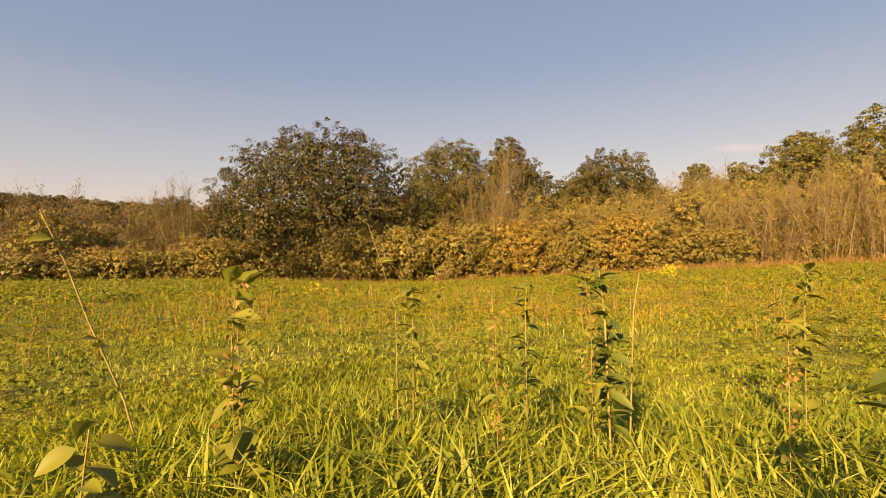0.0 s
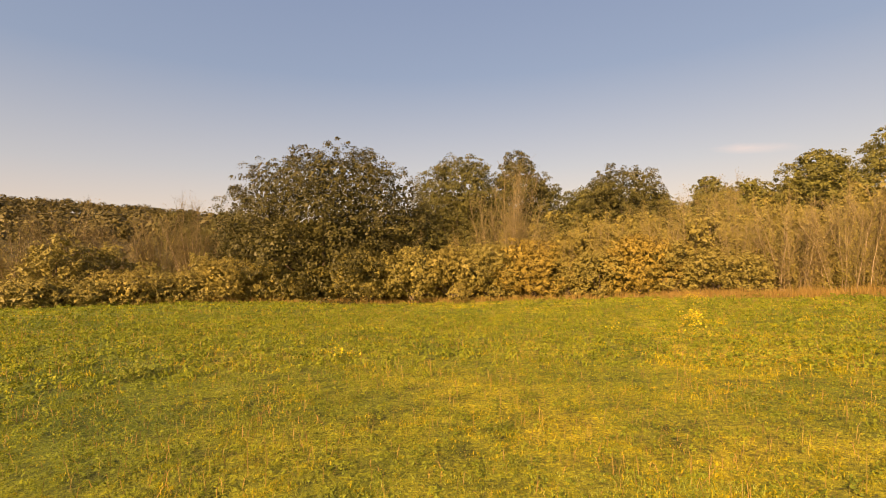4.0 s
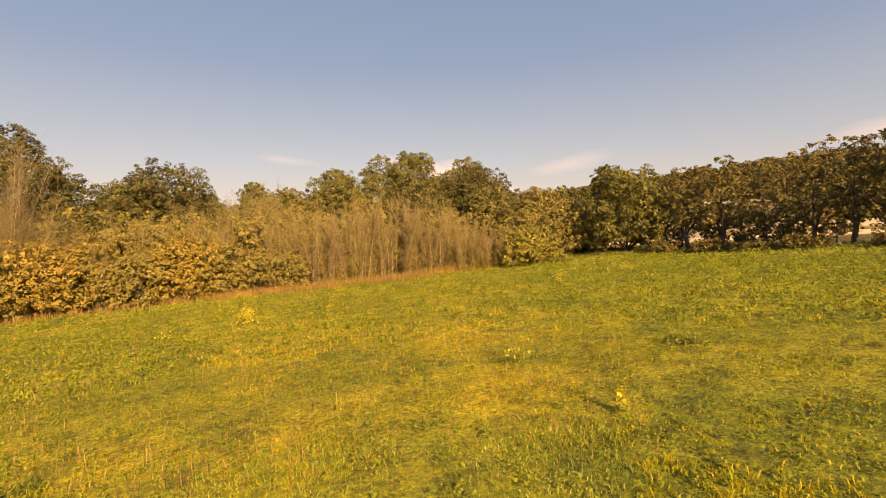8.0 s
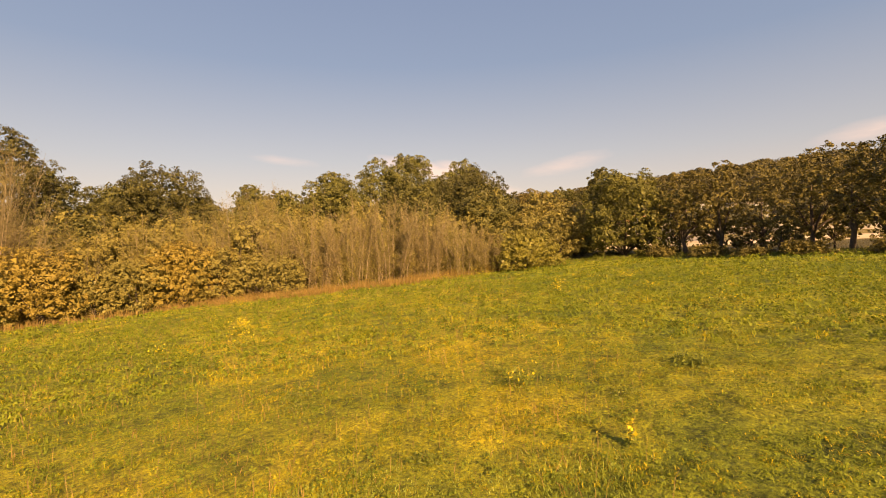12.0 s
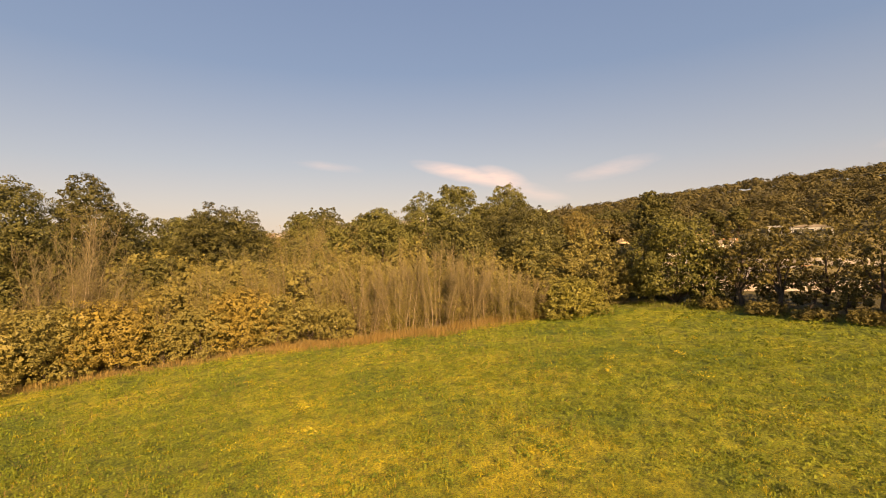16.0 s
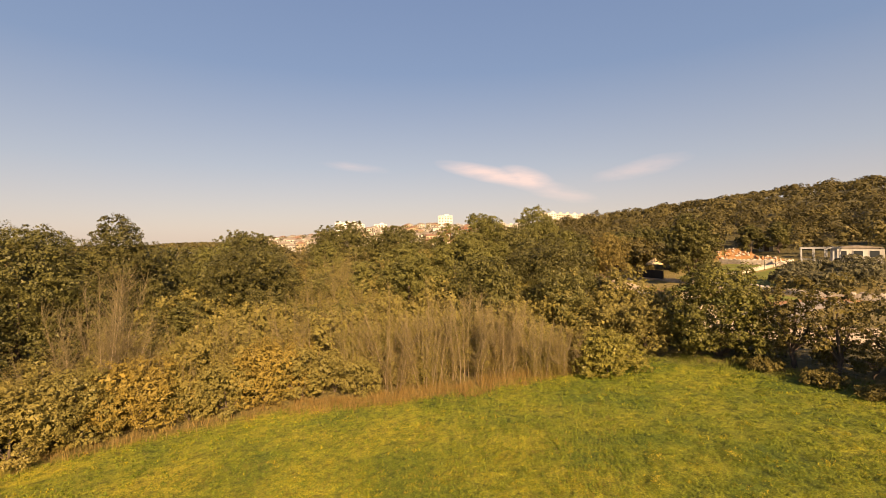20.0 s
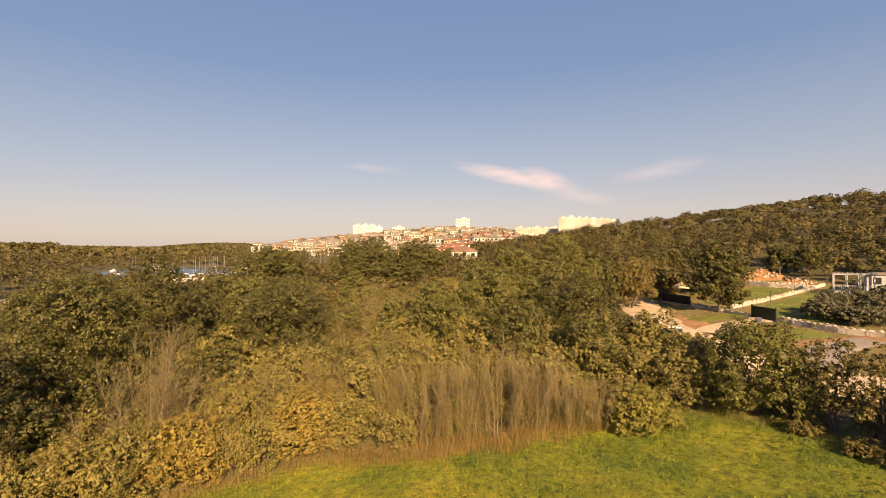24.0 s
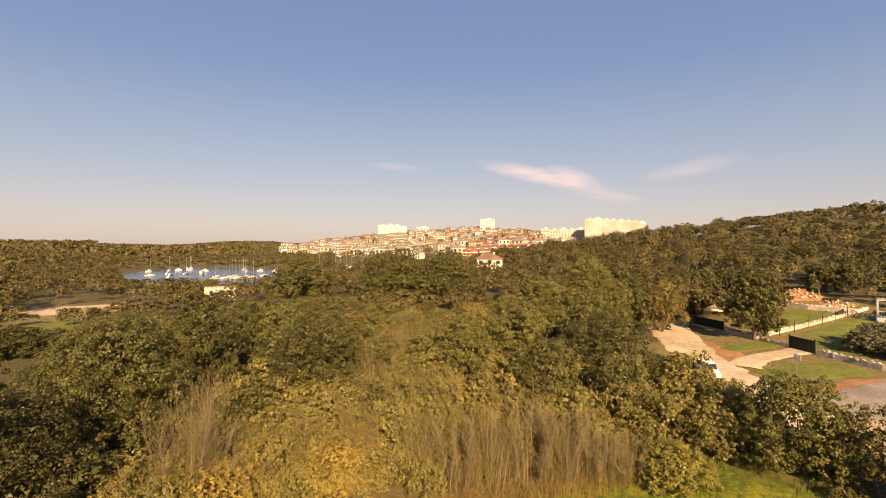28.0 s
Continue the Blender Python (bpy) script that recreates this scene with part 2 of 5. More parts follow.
def behind(x, y):
    """Metres by which a place lies beyond the meadow's far edge (minus: on the meadow)."""
    x, y = np.asarray(x, float), np.asarray(y, float)
    best, side = np.full(x.shape, 1e9), np.ones(x.shape)
    for (ax, ay), (bx, by) in zip(EDGE[:-1], EDGE[1:]):
        dx, dy = bx - ax, by - ay
        k = np.clip(((x - ax) * dx + (y - ay) * dy) / (dx * dx + dy * dy), 0, 1)
        d = np.hypot(x - ax - k * dx, y - ay - k * dy)
        s = np.where((x - ax) * dy - (y - ay) * dx > 0, -1.0, 1.0)
        side = np.where(d < best, s, side)
        best = np.minimum(d, best)
    return best * side


def dry_glow(x, y):
    """Yellowed grass and the painted-in glow opposite the sun: a swathe out from the start, greener to the sides."""
    u, v = 0.57 * x + 0.82 * y, 0.82 * x - 0.57 * y
    swathe = np.exp(-((u - 9) / 9) ** 2 - ((v - 0.5 + 0.8 * np.sin(u * 0.6)) / 4.2) ** 2)
    return np.clip(swathe + 0.12 * np.sin(0.7 * x + 1.1 * np.sin(0.5 * y)) * np.sin(0.8 * y + 1), 0, 1)


# ---- mesh helpers ----
def mesh_quads(name, v, mats):
    """A mesh of loose quads: v holds four corners a quad."""
    n = len(v) // 4
    me = bpy.data.meshes.new(name)
    me.vertices.add(n * 4)
    me.vertices.foreach_set("co", np.ascontiguousarray(v, dtype=np.float32).ravel())
    me.loops.add(n * 4)
    me.loops.foreach_set("vertex_index", np.arange(n * 4, dtype=np.int32))
    me.polygons.add(n)
    me.polygons.foreach_set("loop_start", np.arange(0, n * 4, 4, dtype=np.int32))
    me.polygons.foreach_set("loop_total", np.full(n, 4, dtype=np.int32))
    me.update(calc_edges=True)
    for m in mats if isinstance(mats, (list, tuple)) else [mats]:
        me.materials.append(m)
    return me


def mesh_leaves(name, v, mat):
    """Pointed leaves, one triangle each, from the four corners that leaf_quads gives."""
    q = np.asarray(v, float).reshape(-1, 4, 3)
    t = np.stack([q[:, 0], q[:, 1], (q[:, 2] + q[:, 3]) / 2], 1)
    mid = t.mean(1, keepdims=True)
    t = mid + (t - mid) * 1.34
    n = len(t)
    me = bpy.data.meshes.new(name)
    me.vertices.add(n * 3)
    me.vertices.foreach_set("co", t.astype(np.float32).ravel())
    me.loops.add(n * 3)
    me.loops.foreach_set("vertex_index", np.arange(n * 3, dtype=np.int32))
    me.polygons.add(n)
    me.polygons.foreach_set("loop_start", np.arange(0, n * 3, 3, dtype=np.int32))
    me.polygons.foreach_set("loop_total", np.full(n, 3, dtype=np.int32))
    me.update(calc_edges=True)
    me.materials.append(mat)
    return me


def mesh_grid(name, pts, mat, soft=True):
    """A mesh from a grid of points (rows, columns, 3)."""
    a, b = pts.shape[:2]
    i = np.arange(a * b).reshape(a, b)
    f = np.stack([i[:-1, :-1], i[:-1, 1:], i[1:, 1:], i[1:, :-1]], -1).reshape(-1, 4)
    me = bpy.data.meshes.new(name)
    me.from_pydata(pts.reshape(-1, 3).tolist(), [], f.tolist())
    me.materials.append(mat)
    if soft:
        me.shade_smooth()
    return me


def tubes(name, lines, mat, sides=6):
    """Tapered round limbs in one mesh: each line is a list of (x, y, z, radius)."""
    vs, fs = [], []
    for line in lines:
        p = np.array([q[:3] for q in line], float)
        rad = [q[3] for q in line]
        d = np.gradient(p, axis=0)
        d /= np.linalg.norm(d, axis=1)[:, None] + 1e-9
        o = len(vs)
        for q, t, r in zip(p, d, rad):
            a = np.cross(t, (0.31, 0.95, 0.05))
            a /= np.linalg.norm(a) + 1e-9
            b = np.cross(t, a)
            for k in range(sides):
                w = 2 * math.pi * k / sides
                vs.append(q + r * (math.cos(w) * a + math.sin(w) * b))
        for j in range(len(line) - 1):
            for k in range(sides):
                k2 = (k + 1) % sides
                fs.append((o + j * sides + k, o + j * sides + k2, o + (j + 1) * sides + k2, o + (j + 1) * sides + k))
    me = bpy.data.meshes.new(name)
    me.from_pydata([tuple(v) for v in vs], [], fs)
    me.materials.append(mat)
    me.shade_smooth()
    return me


def leaf_quads(rng, c, size, narrow=0.55, out=None, stray=0.55):
    """Four corners a leaf, at the centres c. out: the way that each leaf faces, but for some straying."""
    n = len(c)
    f = rng.normal(size=(n, 3))
    if out is not None:
        f = out + f * stray
    f /= np.linalg.norm(f, axis=1)[:, None] + 1e-9
    d = np.cross(f, rng.normal(size=(n, 3)))
    d /= np.linalg.norm(d, axis=1)[:, None] + 1e-9
    s = np.cross(f, d)
    size = size * rng.uniform(0.6, 1.3, n)[:, None]
    j = rng.uniform(0.55, 1.2, (4, n, 1)) * size * 0.5
    k = rng.uniform(0.5, 1.2, (4, n, 1)) * size * narrow * 0.5
    v = np.stack([c - d * j[0] - s * k[0], c + d * j[1] - s * k[1], c + d * j[2] + s * k[2], c - d * j[3] + s * k[3]], 1)
    return v.reshape(-1, 3)


def crown_points(rng, lobes, count, spread=0.3, per=40):
    """Leaf centres and the way each leaf faces: small dense sprays standing off the lobes (x, y, z, radius, flatness), with hollows between."""
    lobes = np.array(lobes, float)
    w = lobes[:, 3] ** 2
    sprays = max(1, int(count * 1.35) // per)
    pick = rng.choice(len(lobes), sprays, p=w / w.sum())
    d = rng.normal(size=(sprays, 3))
    d[:, 2] += 0.3
    d /= np.linalg.norm(d, axis=1)[:, None]
    k = rng.uniform(0.8, 1.06, sprays)[:, None]
    c = lobes[pick, :3] + d * k * lobes[pick, 3:4] * np.stack([np.ones(sprays), np.ones(sprays), lobes[pick, 4]], 1)
    keep = np.ones(sprays, bool)
    for q in lobes:
        e = (c - q[:3]) / (q[3] * np.array([1, 1, q[4]]))
        keep &= (e * e).sum(1) > 0.55
    c, d = np.repeat(c[keep], per, 0), np.repeat(d[keep], per, 0)
    ball = np.repeat(rng.uniform(0.55, 1.4, keep.sum()), per)[:, None] * spread
    away = rng.normal(size=c.shape) + d * 0.7 + np.array([0, 0, 0.4])
    away /= np.linalg.norm(away, axis=1)[:, None] + 1e-9
    c = c + away * ball * np.array([1.15, 1.15, 0.85]) * (rng.uniform(0.1, 1.0, len(c)) ** 0.5)[:, None]
    return c, away * 0.6 + d * 0.35 + np.array([0, 0, 0.3])


def hollow_leaves(rng, lobes, leaf):
    """The shaded leaves deep inside a crown, which close the view through it."""
    c, out, size = [], [], []
    for x, y, z, r, flat in lobes:
        n = int(70 + 60 * r * r)
        d = rng.normal(size=(n, 3))
        d /= np.linalg.norm(d, axis=1)[:, None]
        c.append(np.array([x, y, z]) + d * rng.uniform(0.5, 0.74, (n, 1)) * r * np.array([1, 1, flat]))
        out.append(d)
        size.append(np.full(n, max(leaf * 1.35, min(0.2, 0.2 * r))))
    return np.concatenate([leaf_quads(rng, q, k[0], 0.9, o, 0.6) for q, k, o in zip(c, size, out)])


def part(name, me, parent, label=""):
    ob = new(name, me)
    ob.parent = parent
    return tagged(ob, label)


def thing(name, x, y, z, label, category, group="", kind="", turn=0):
    ob = new(name)
    ob.empty_display_size = 0.2
    ob.matrix_basis = pose(x, y, z, 0, 0, turn)
    return tagged(ob, label, category, group, kind)


# ---- ground ----
def make_ground():
    m, n, l, b = material("ground", (0.1, 0.1, 0.03), 0.95)
    g = n.new("ShaderNodeNewGeometry")
    at = n.new("ShaderNodeAttribute")
    at.attribute_name = "zone"
    a = noise_node(n, l, 0.23, 3.0, 0.6, g.outputs["Position"])
    c = noise_node(n, l, 2.0, 8.0, 0.8, g.outputs["Position"])
    d = noise_node(n, l, 17.0, 5.0, 0.8, g.outputs["Position"])
    broad = ramp(n, [(0.36, (0.19, 0.235, 0.022)), (0.5, (0.325, 0.325, 0.03)), (0.64, (0.48, 0.41, 0.042))])
    l.new(a.outputs["Fac"], broad.inputs["Fac"])
    # Mottled turf tone; shadow gaps between tufts and blades are painted as dark ends.
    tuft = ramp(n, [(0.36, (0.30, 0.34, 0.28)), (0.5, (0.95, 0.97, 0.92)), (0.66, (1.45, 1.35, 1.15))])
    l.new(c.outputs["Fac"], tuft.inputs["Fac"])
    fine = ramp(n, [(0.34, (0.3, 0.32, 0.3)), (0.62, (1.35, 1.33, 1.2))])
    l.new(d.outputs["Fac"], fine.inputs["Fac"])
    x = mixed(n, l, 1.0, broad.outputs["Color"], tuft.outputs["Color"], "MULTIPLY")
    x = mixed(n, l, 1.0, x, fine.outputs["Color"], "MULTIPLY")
    # Greener grass at the sides, with some lens vignetting darkened into its colour.
    dim_green = n.new("ShaderNodeAttribute")
    dim_green.attribute_name = "dim_green"
    x = mixed(n, l, dim_green.outputs["Fac"], x, mixed(n, l, 1.0, x, (0.55, 0.71, 0.72), "MULTIPLY"))
    # Yellowed swathe; the sunlit glow opposite the sun is brightened into its colour.
    dry = n.new("ShaderNodeAttribute")
    dry.attribute_name = "dry"
    x = mixed(n, l, dry.outputs["Fac"], x, mixed(n, l, 1.0, x, (1.22, 1.14, 1.05), "MULTIPLY"))
    soil = ramp(n, [(0.35, (0.13, 0.105, 0.035)), (0.65, (0.29, 0.225, 0.08))])
    l.new(c.outputs["Fac"], soil.inputs["Fac"])
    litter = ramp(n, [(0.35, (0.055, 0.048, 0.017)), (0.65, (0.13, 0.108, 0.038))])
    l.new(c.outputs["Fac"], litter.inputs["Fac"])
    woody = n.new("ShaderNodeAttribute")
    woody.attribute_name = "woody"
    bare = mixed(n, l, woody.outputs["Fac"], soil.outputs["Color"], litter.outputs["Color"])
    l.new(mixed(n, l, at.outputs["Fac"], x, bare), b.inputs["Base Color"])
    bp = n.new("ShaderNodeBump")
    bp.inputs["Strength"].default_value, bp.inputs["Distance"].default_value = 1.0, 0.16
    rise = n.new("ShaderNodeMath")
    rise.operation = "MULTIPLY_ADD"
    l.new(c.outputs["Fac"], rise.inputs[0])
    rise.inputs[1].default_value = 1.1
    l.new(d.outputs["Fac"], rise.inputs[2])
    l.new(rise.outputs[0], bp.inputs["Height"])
    l.new(bp.outputs[0], b.inputs["Normal"])
    rings = np.concatenate([[0.0], 0.4 * 1.046 ** np.arange(208)])
    turn = np.linspace(0, 2 * math.pi, 289)
    rr, tt = np.meshgrid(rings, turn, indexing="ij")
    x, y = rr * np.sin(tt), rr * np.cos(tt)
    me = mesh_grid("ground", np.stack([x, y, land(x, y)], -1), m)
    z = me.attributes.new("zone", "FLOAT", "POINT")
    z.data.foreach_set("value", smooth(-0.4, 1.5, behind(x, y)).ravel().astype(np.float32))
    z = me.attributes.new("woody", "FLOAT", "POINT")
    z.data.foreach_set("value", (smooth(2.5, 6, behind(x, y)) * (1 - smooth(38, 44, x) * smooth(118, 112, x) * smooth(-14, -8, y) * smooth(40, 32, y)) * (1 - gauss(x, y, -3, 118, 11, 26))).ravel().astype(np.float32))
    z = me.attributes.new("dry", "FLOAT", "POINT")
    z.data.foreach_set("value", dry_glow(x, y).ravel().astype(np.float32))
    z = me.attributes.new("dim_green", "FLOAT", "POINT")
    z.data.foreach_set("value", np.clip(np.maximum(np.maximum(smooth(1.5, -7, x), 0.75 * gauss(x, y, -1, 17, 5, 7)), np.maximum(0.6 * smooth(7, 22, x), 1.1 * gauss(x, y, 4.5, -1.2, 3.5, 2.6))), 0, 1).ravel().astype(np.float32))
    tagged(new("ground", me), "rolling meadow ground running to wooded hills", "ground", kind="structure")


make_ground()


# ---- trees ----
def limbs_to(rng, lobes, base_r, foot):
    lines = []
    top = np.array(lobes[0][:3])
    bend = rng.normal(size=2) * 0.15
    fork = foot * 0.9
    lines.append([(0, 0, -0.3, base_r * 1.35), (bend[0] * 0.3, bend[1] * 0.3, fork * 0.45, base_r), (bend[0], bend[1], fork, base_r * 0.82), (top[0] * 0.6, top[1] * 0.6, (fork + top[2]) / 2, base_r * 0.55), (*top, base_r * 0.15)])
    for q in lobes[1:]:
        z0 = fork * rng.uniform(0.75, 1.2)
        mid = np.array(q[:3]) * 0.5
        lines.append([(bend[0], bend[1], z0, base_r * 0.5), (mid[0], mid[1], (z0 + q[2]) * 0.5 + 0.2, base_r * 0.33), (q[0] * 0.85, q[1] * 0.85, q[2], base_r * 0.12)])
    return lines


def tree_meshes(seed, height, radius, leaves, leaf, mat, foot=0.25, lobes_n=14, bark=None, spread=None, closed=True):
    """Trunk and crown of a broadleaf tree: lobes set round and over a fork."""
    rng = np.random.default_rng(seed)
    z0 = height * foot
    ch = height - z0
    lobes = [(0, 0, z0 + ch * 0.55, radius * 0.55, min(1.25, ch * 0.42 / (radius * 0.55)))]
    for i in range(lobes_n):
        a = 2.4 * i + rng.uniform(-0.4, 0.4)
        k = (i + 0.5) / lobes_n
        zz = z0 + ch * (0.11 + 0.73 * k) + rng.uniform(-0.05, 0.05) * ch
        prof = math.sqrt(max(0.05, 1 - (1.5 * (k - 0.33)) ** 2))
        lr = radius * rng.uniform(0.22, 0.46)
        rr = max(0.0, (radius - lr) * prof * rng.uniform(0.78, 1.16))
        if zz + lr * 0.9 > height:
            zz = height - lr * rng.uniform(0.75, 1.0)
        lobes.append((rr * math.cos(a), rr * math.sin(a), zz, lr, rng.uniform(0.75, 1.0)))
    c, out = crown_points(rng, lobes, leaves, spread or (min(0.4, 0.17 + 0.04 * radius) if radius > 3.0 else 0.11 + 0.035 * radius), 42 if radius > 3.0 else 22)
    c[:, 2] = np.maximum(c[:, 2], 0.1)
    v = np.concatenate([leaf_quads(rng, c, leaf, 0.8, out, 0.5), hollow_leaves(rng, lobes, leaf)[: None if closed else 1200]])
    v[:, 2] = np.maximum(v[:, 2], 0.02)
    trunk = tubes("trunk", limbs_to(rng, lobes[:9], max(0.05, height * 0.022), z0 + 0.2), bark or BARK, 7)
    return trunk, mesh_leaves("crown", v, mat)


def tree(name, x, y, label, category, meshes, turn=0, group=""):
    t = thing(name, x, y, h(x, y), label, category, group, turn=turn)
    part("trunk", meshes[0], t)
    part("crown", meshes[1], t)
    return t


def thicket_meshes(seed, height, radius, stems=26, twigs=520, leaves=700, mat=None):
    """Bare upright stems with a haze of twigs and a few last leaves."""
    rng = np.random.default_rng(seed)
    lines, tips = [], []
    for i in range(stems):
        a, r0 = rng.uniform(0, 2 * math.pi), radius * 0.55 * math.sqrt(rng.uniform())
        x, y = r0 * math.cos(a), r0 * math.sin(a)
        hh = height * (rng.uniform(0.85, 1.1) if i % 4 == 0 else rng.uniform(0.45, 0.9)) * (1 - 0.25 * (r0 / radius) ** 2)
        out = rng.uniform(0.1, 0.75) * radius
        b = a + rng.uniform(-0.7, 0.7)
        pts = []
        for k in (0, 0.3, 0.65, 1.0):
            w = k ** 1.5
            pts.append((x + out * w * math.cos(b) + rng.normal() * 0.06, y + out * w * math.sin(b) + rng.normal() * 0.06, hh * k - 0.1 * (k == 0), 0.018 * (1 - k * 0.8) * rng.uniform(0.6, 1.4)))
        lines.append(pts)
        tips.append(np.array(pts)[:, :3])
    stem = [tubes("stem", [q], STEM, 5) for q in lines]
    fine, ends = [], []
    for i in range(twigs):
        p = tips[rng.integers(len(tips))]
        k = rng.uniform(0.5, 2.98)
        j = int(k)
        q = p[j] + (p[j + 1] - p[j]) * (k - j)
        d = rng.normal(size=3) * np.array([0.42, 0.42, 0.3]) + np.array([0, 0, 0.8])
        ln = rng.uniform(0.3, 1.0) * height / 5.0
        e = q + d / np.linalg.norm(d) * ln
        fine.append([(*q, 0.009), (*e, 0.003)])
        ends += [(q + e) / 2, e]
    twig = tubes("twigs", fine, TWIG, 3)
    ends = np.array(ends)
    c = ends[rng.integers(0, len(ends), leaves)] + rng.normal(size=(leaves, 3)) * 0.14
    low = rng.uniform(size=leaves) < 0.5
    c[low, 2] *= rng.uniform(0.05, 0.75, low.sum())
    return stem, twig, mesh_leaves("leaves", leaf_quads(rng, c, 0.075), mat or BROWN)


def thicket(x, y, label, meshes, turn=0, name="bare_shrub"):
    t = thing(name, x, y, h(x, y), label, "shrub", "bare shrubs along the meadow edge", turn=turn)
    for q in meshes[0]:
        part("stem", q, t)
    part("twig_haze", meshes[1], t)["kind"] = "stuff"
    part("foliage", meshes[2], t)["kind"] = "stuff"
    return t


LISTED = [
    ("great", -10.1, 37.0, 11.1, 8.1),
    ("grove", 0.6, 45.3, 11.8, 4.9),
    ("oak", 6.9, 46.8, 13.0, 3.6),
    ("oak", 15.3, 42.6, 10.2, 4.2),
    ("green", 27.8, 51.2, 9.3, 1.8),
    ("green", 25.3, 39.3, 8.5, 2.0),
    ("green", 27.4, 35.3, 10.3, 2.8),
    ("green", 39.0, 36.8, 12.6, 2.8),
    ("oak", 38.4, 27.4, 9.2, 4.6),
    ("green", 33.4, 35.2, 11.3, 2.9),
    ("olive", 70.2, 37.9, 8.2, 3.3),
    ("olive", 85.3, 39.2, 7.2, 2.8),
    ("dark", 35.6, 11.6, 6.3, 3.4),
    ("row", 34.6, 7.3, 6.2, 1.6),
    ("row", 33.4, 5.2, 6.2, 1.2),
    ("row", 35.2, 3.1, 5.3, 1.9),
    ("row", 32.3, 0.6, 5.8, 1.8),
    ("row", 30.3, -1.0, 5.9, 0.8),
    ("row", 29.2, -2.3, 5.3, 1.7),
    ("row", 28.2, -3.9, 6.4, 1.9),
    ("grey", 3.6, 34.6, 8.8, 2.5),
    ("bush", -23.1, 25.5, 1.6, 1.8),
    ("bush", -21.4, 26.9, 1.3, 1.8),
    ("ybush", -19.8, 28.7, 2.0, 2.1),
    ("bush", -17.8, 30.0, 1.8, 1.9),
    ("ybush", -15.8, 31.7, 2.7, 2.3),
    ("bush", -13.7, 33.1, 3.0, 2.1),
    ("bush", -11.2, 33.0, 1.6, 1.5),
    ("thick", -28.6, 31.3, 4.9, 2.1),
    ("thick", -28.1, 34.3, 5.6, 2.3),
    ("thick", -24.9, 34.3, 5.2, 2.3),
    ("thick", -23.1, 36.7, 5.4, 2.2),
    ("thick", -19.8, 36.4, 6.7, 2.0),
    ("bush", -6.0, 32.8, 3.6, 2.1),
    ("bush", -2.8, 32.2, 3.8, 1.8),
    ("ybush", -0.1, 32.3, 3.8, 2.0),
    ("bush", 2.4, 32.7, 4.2, 2.0),
    ("yellow", 5.3, 32.4, 4.2, 2.4),
    ("ybush", 8.4, 33.2, 4.9, 2.2),
    ("bush", 9.4, 30.9, 3.0, 1.5),
    ("yellow", 12.0, 31.0, 4.0, 2.4),
    ("bush", 15.8, 29.2, 2.9, 1.6),
    ("sapling", 15.3, 30.6, 5.1, 2.0),
    ("sapling", 17.9, 30.3, 5.2, 1.8),
    ("bush", 19.3, 29.4, 3.8, 1.6),
    ("thick", 18.3, 26.3, 4.5, 1.7),
    ("thick", 20.2, 24.8, 5.3, 1.8),
    ("thick", 22.4, 23.5, 5.7, 2.1),
    ("thick", 24.5, 21.9, 5.0, 1.9),
    ("thick", 26.1, 19.9, 3.9, 1.7),
    ("thick", 27.1, 18.5, 2.8, 1.2),
    ("bush", 20.0, 26.2, 2.7, 1.6),
    ("bush", 24.5, 23.4, 2.3, 1.6),
    ("obush", 28.5, 16.2, 2.7, 2.3),
]
KINDS = {
    "oak": (OAK, 0.06, 26, 900, 0.115, "oak_tree", "broad dark green oak behind the meadow edge"),
    "great": (GREATOAK, 0.05, 30, 900, 0.115, "oak_tree", "great spreading dark green oak behind the meadow edge"),
    "grove": (GROVEOAK, 0.08, 20, 900, 0.115, "oak_tree", "dull green oak behind the meadow edge"),
    "green": (GREEN, 0.10, 18, 900, 0.115, "oak_tree", "sunlit green oak above the autumn shrubs"),
    "olive": (OLIVE, 0.08, 14, 560, 0.14, "tree", "olive-brown tree in the belt behind the meadow"),
    "dark": (DARK, -0.03, 20, 1000, 0.12, "bushy_tree", "dense dark green tree down to the grass"),
    "row": (ROWLEAF, 0.15, 16, 560, 0.105, "tree", "thin olive-brown tree in the roadside row"),
    "bush": (BUSH, 0.0, 16, 1250, 0.085, "shrub", "olive green shrub at the meadow edge"),
    "obush": (LIME, 0.0, 18, 1300, 0.085, "shrub", "rounded light green shrub at the meadow corner"),
    "ybush": (YBUSH, 0.0, 16, 1200, 0.085, "shrub", "yellow-green shrub at the meadow edge"),
    "yellow": (YELLOW, 0.0, 16, 1150, 0.085, "shrub", "golden yellow autumn shrub at the meadow edge"),
    "mid": (GROVEOAK, 0.10, 18, 520, 0.165, "tree", "tall green tree beside the sandy road"),
}
WIDER = {"great": 1.07, "oak": 1.07, "grove": 1.2, "green": 1.25, "olive": 1.2, "dark": 1.12, "row": 1.22, "bush": 1.25, "obush": 1.1, "ybush": 1.25, "yellow": 1.2, "mid": 1.1}
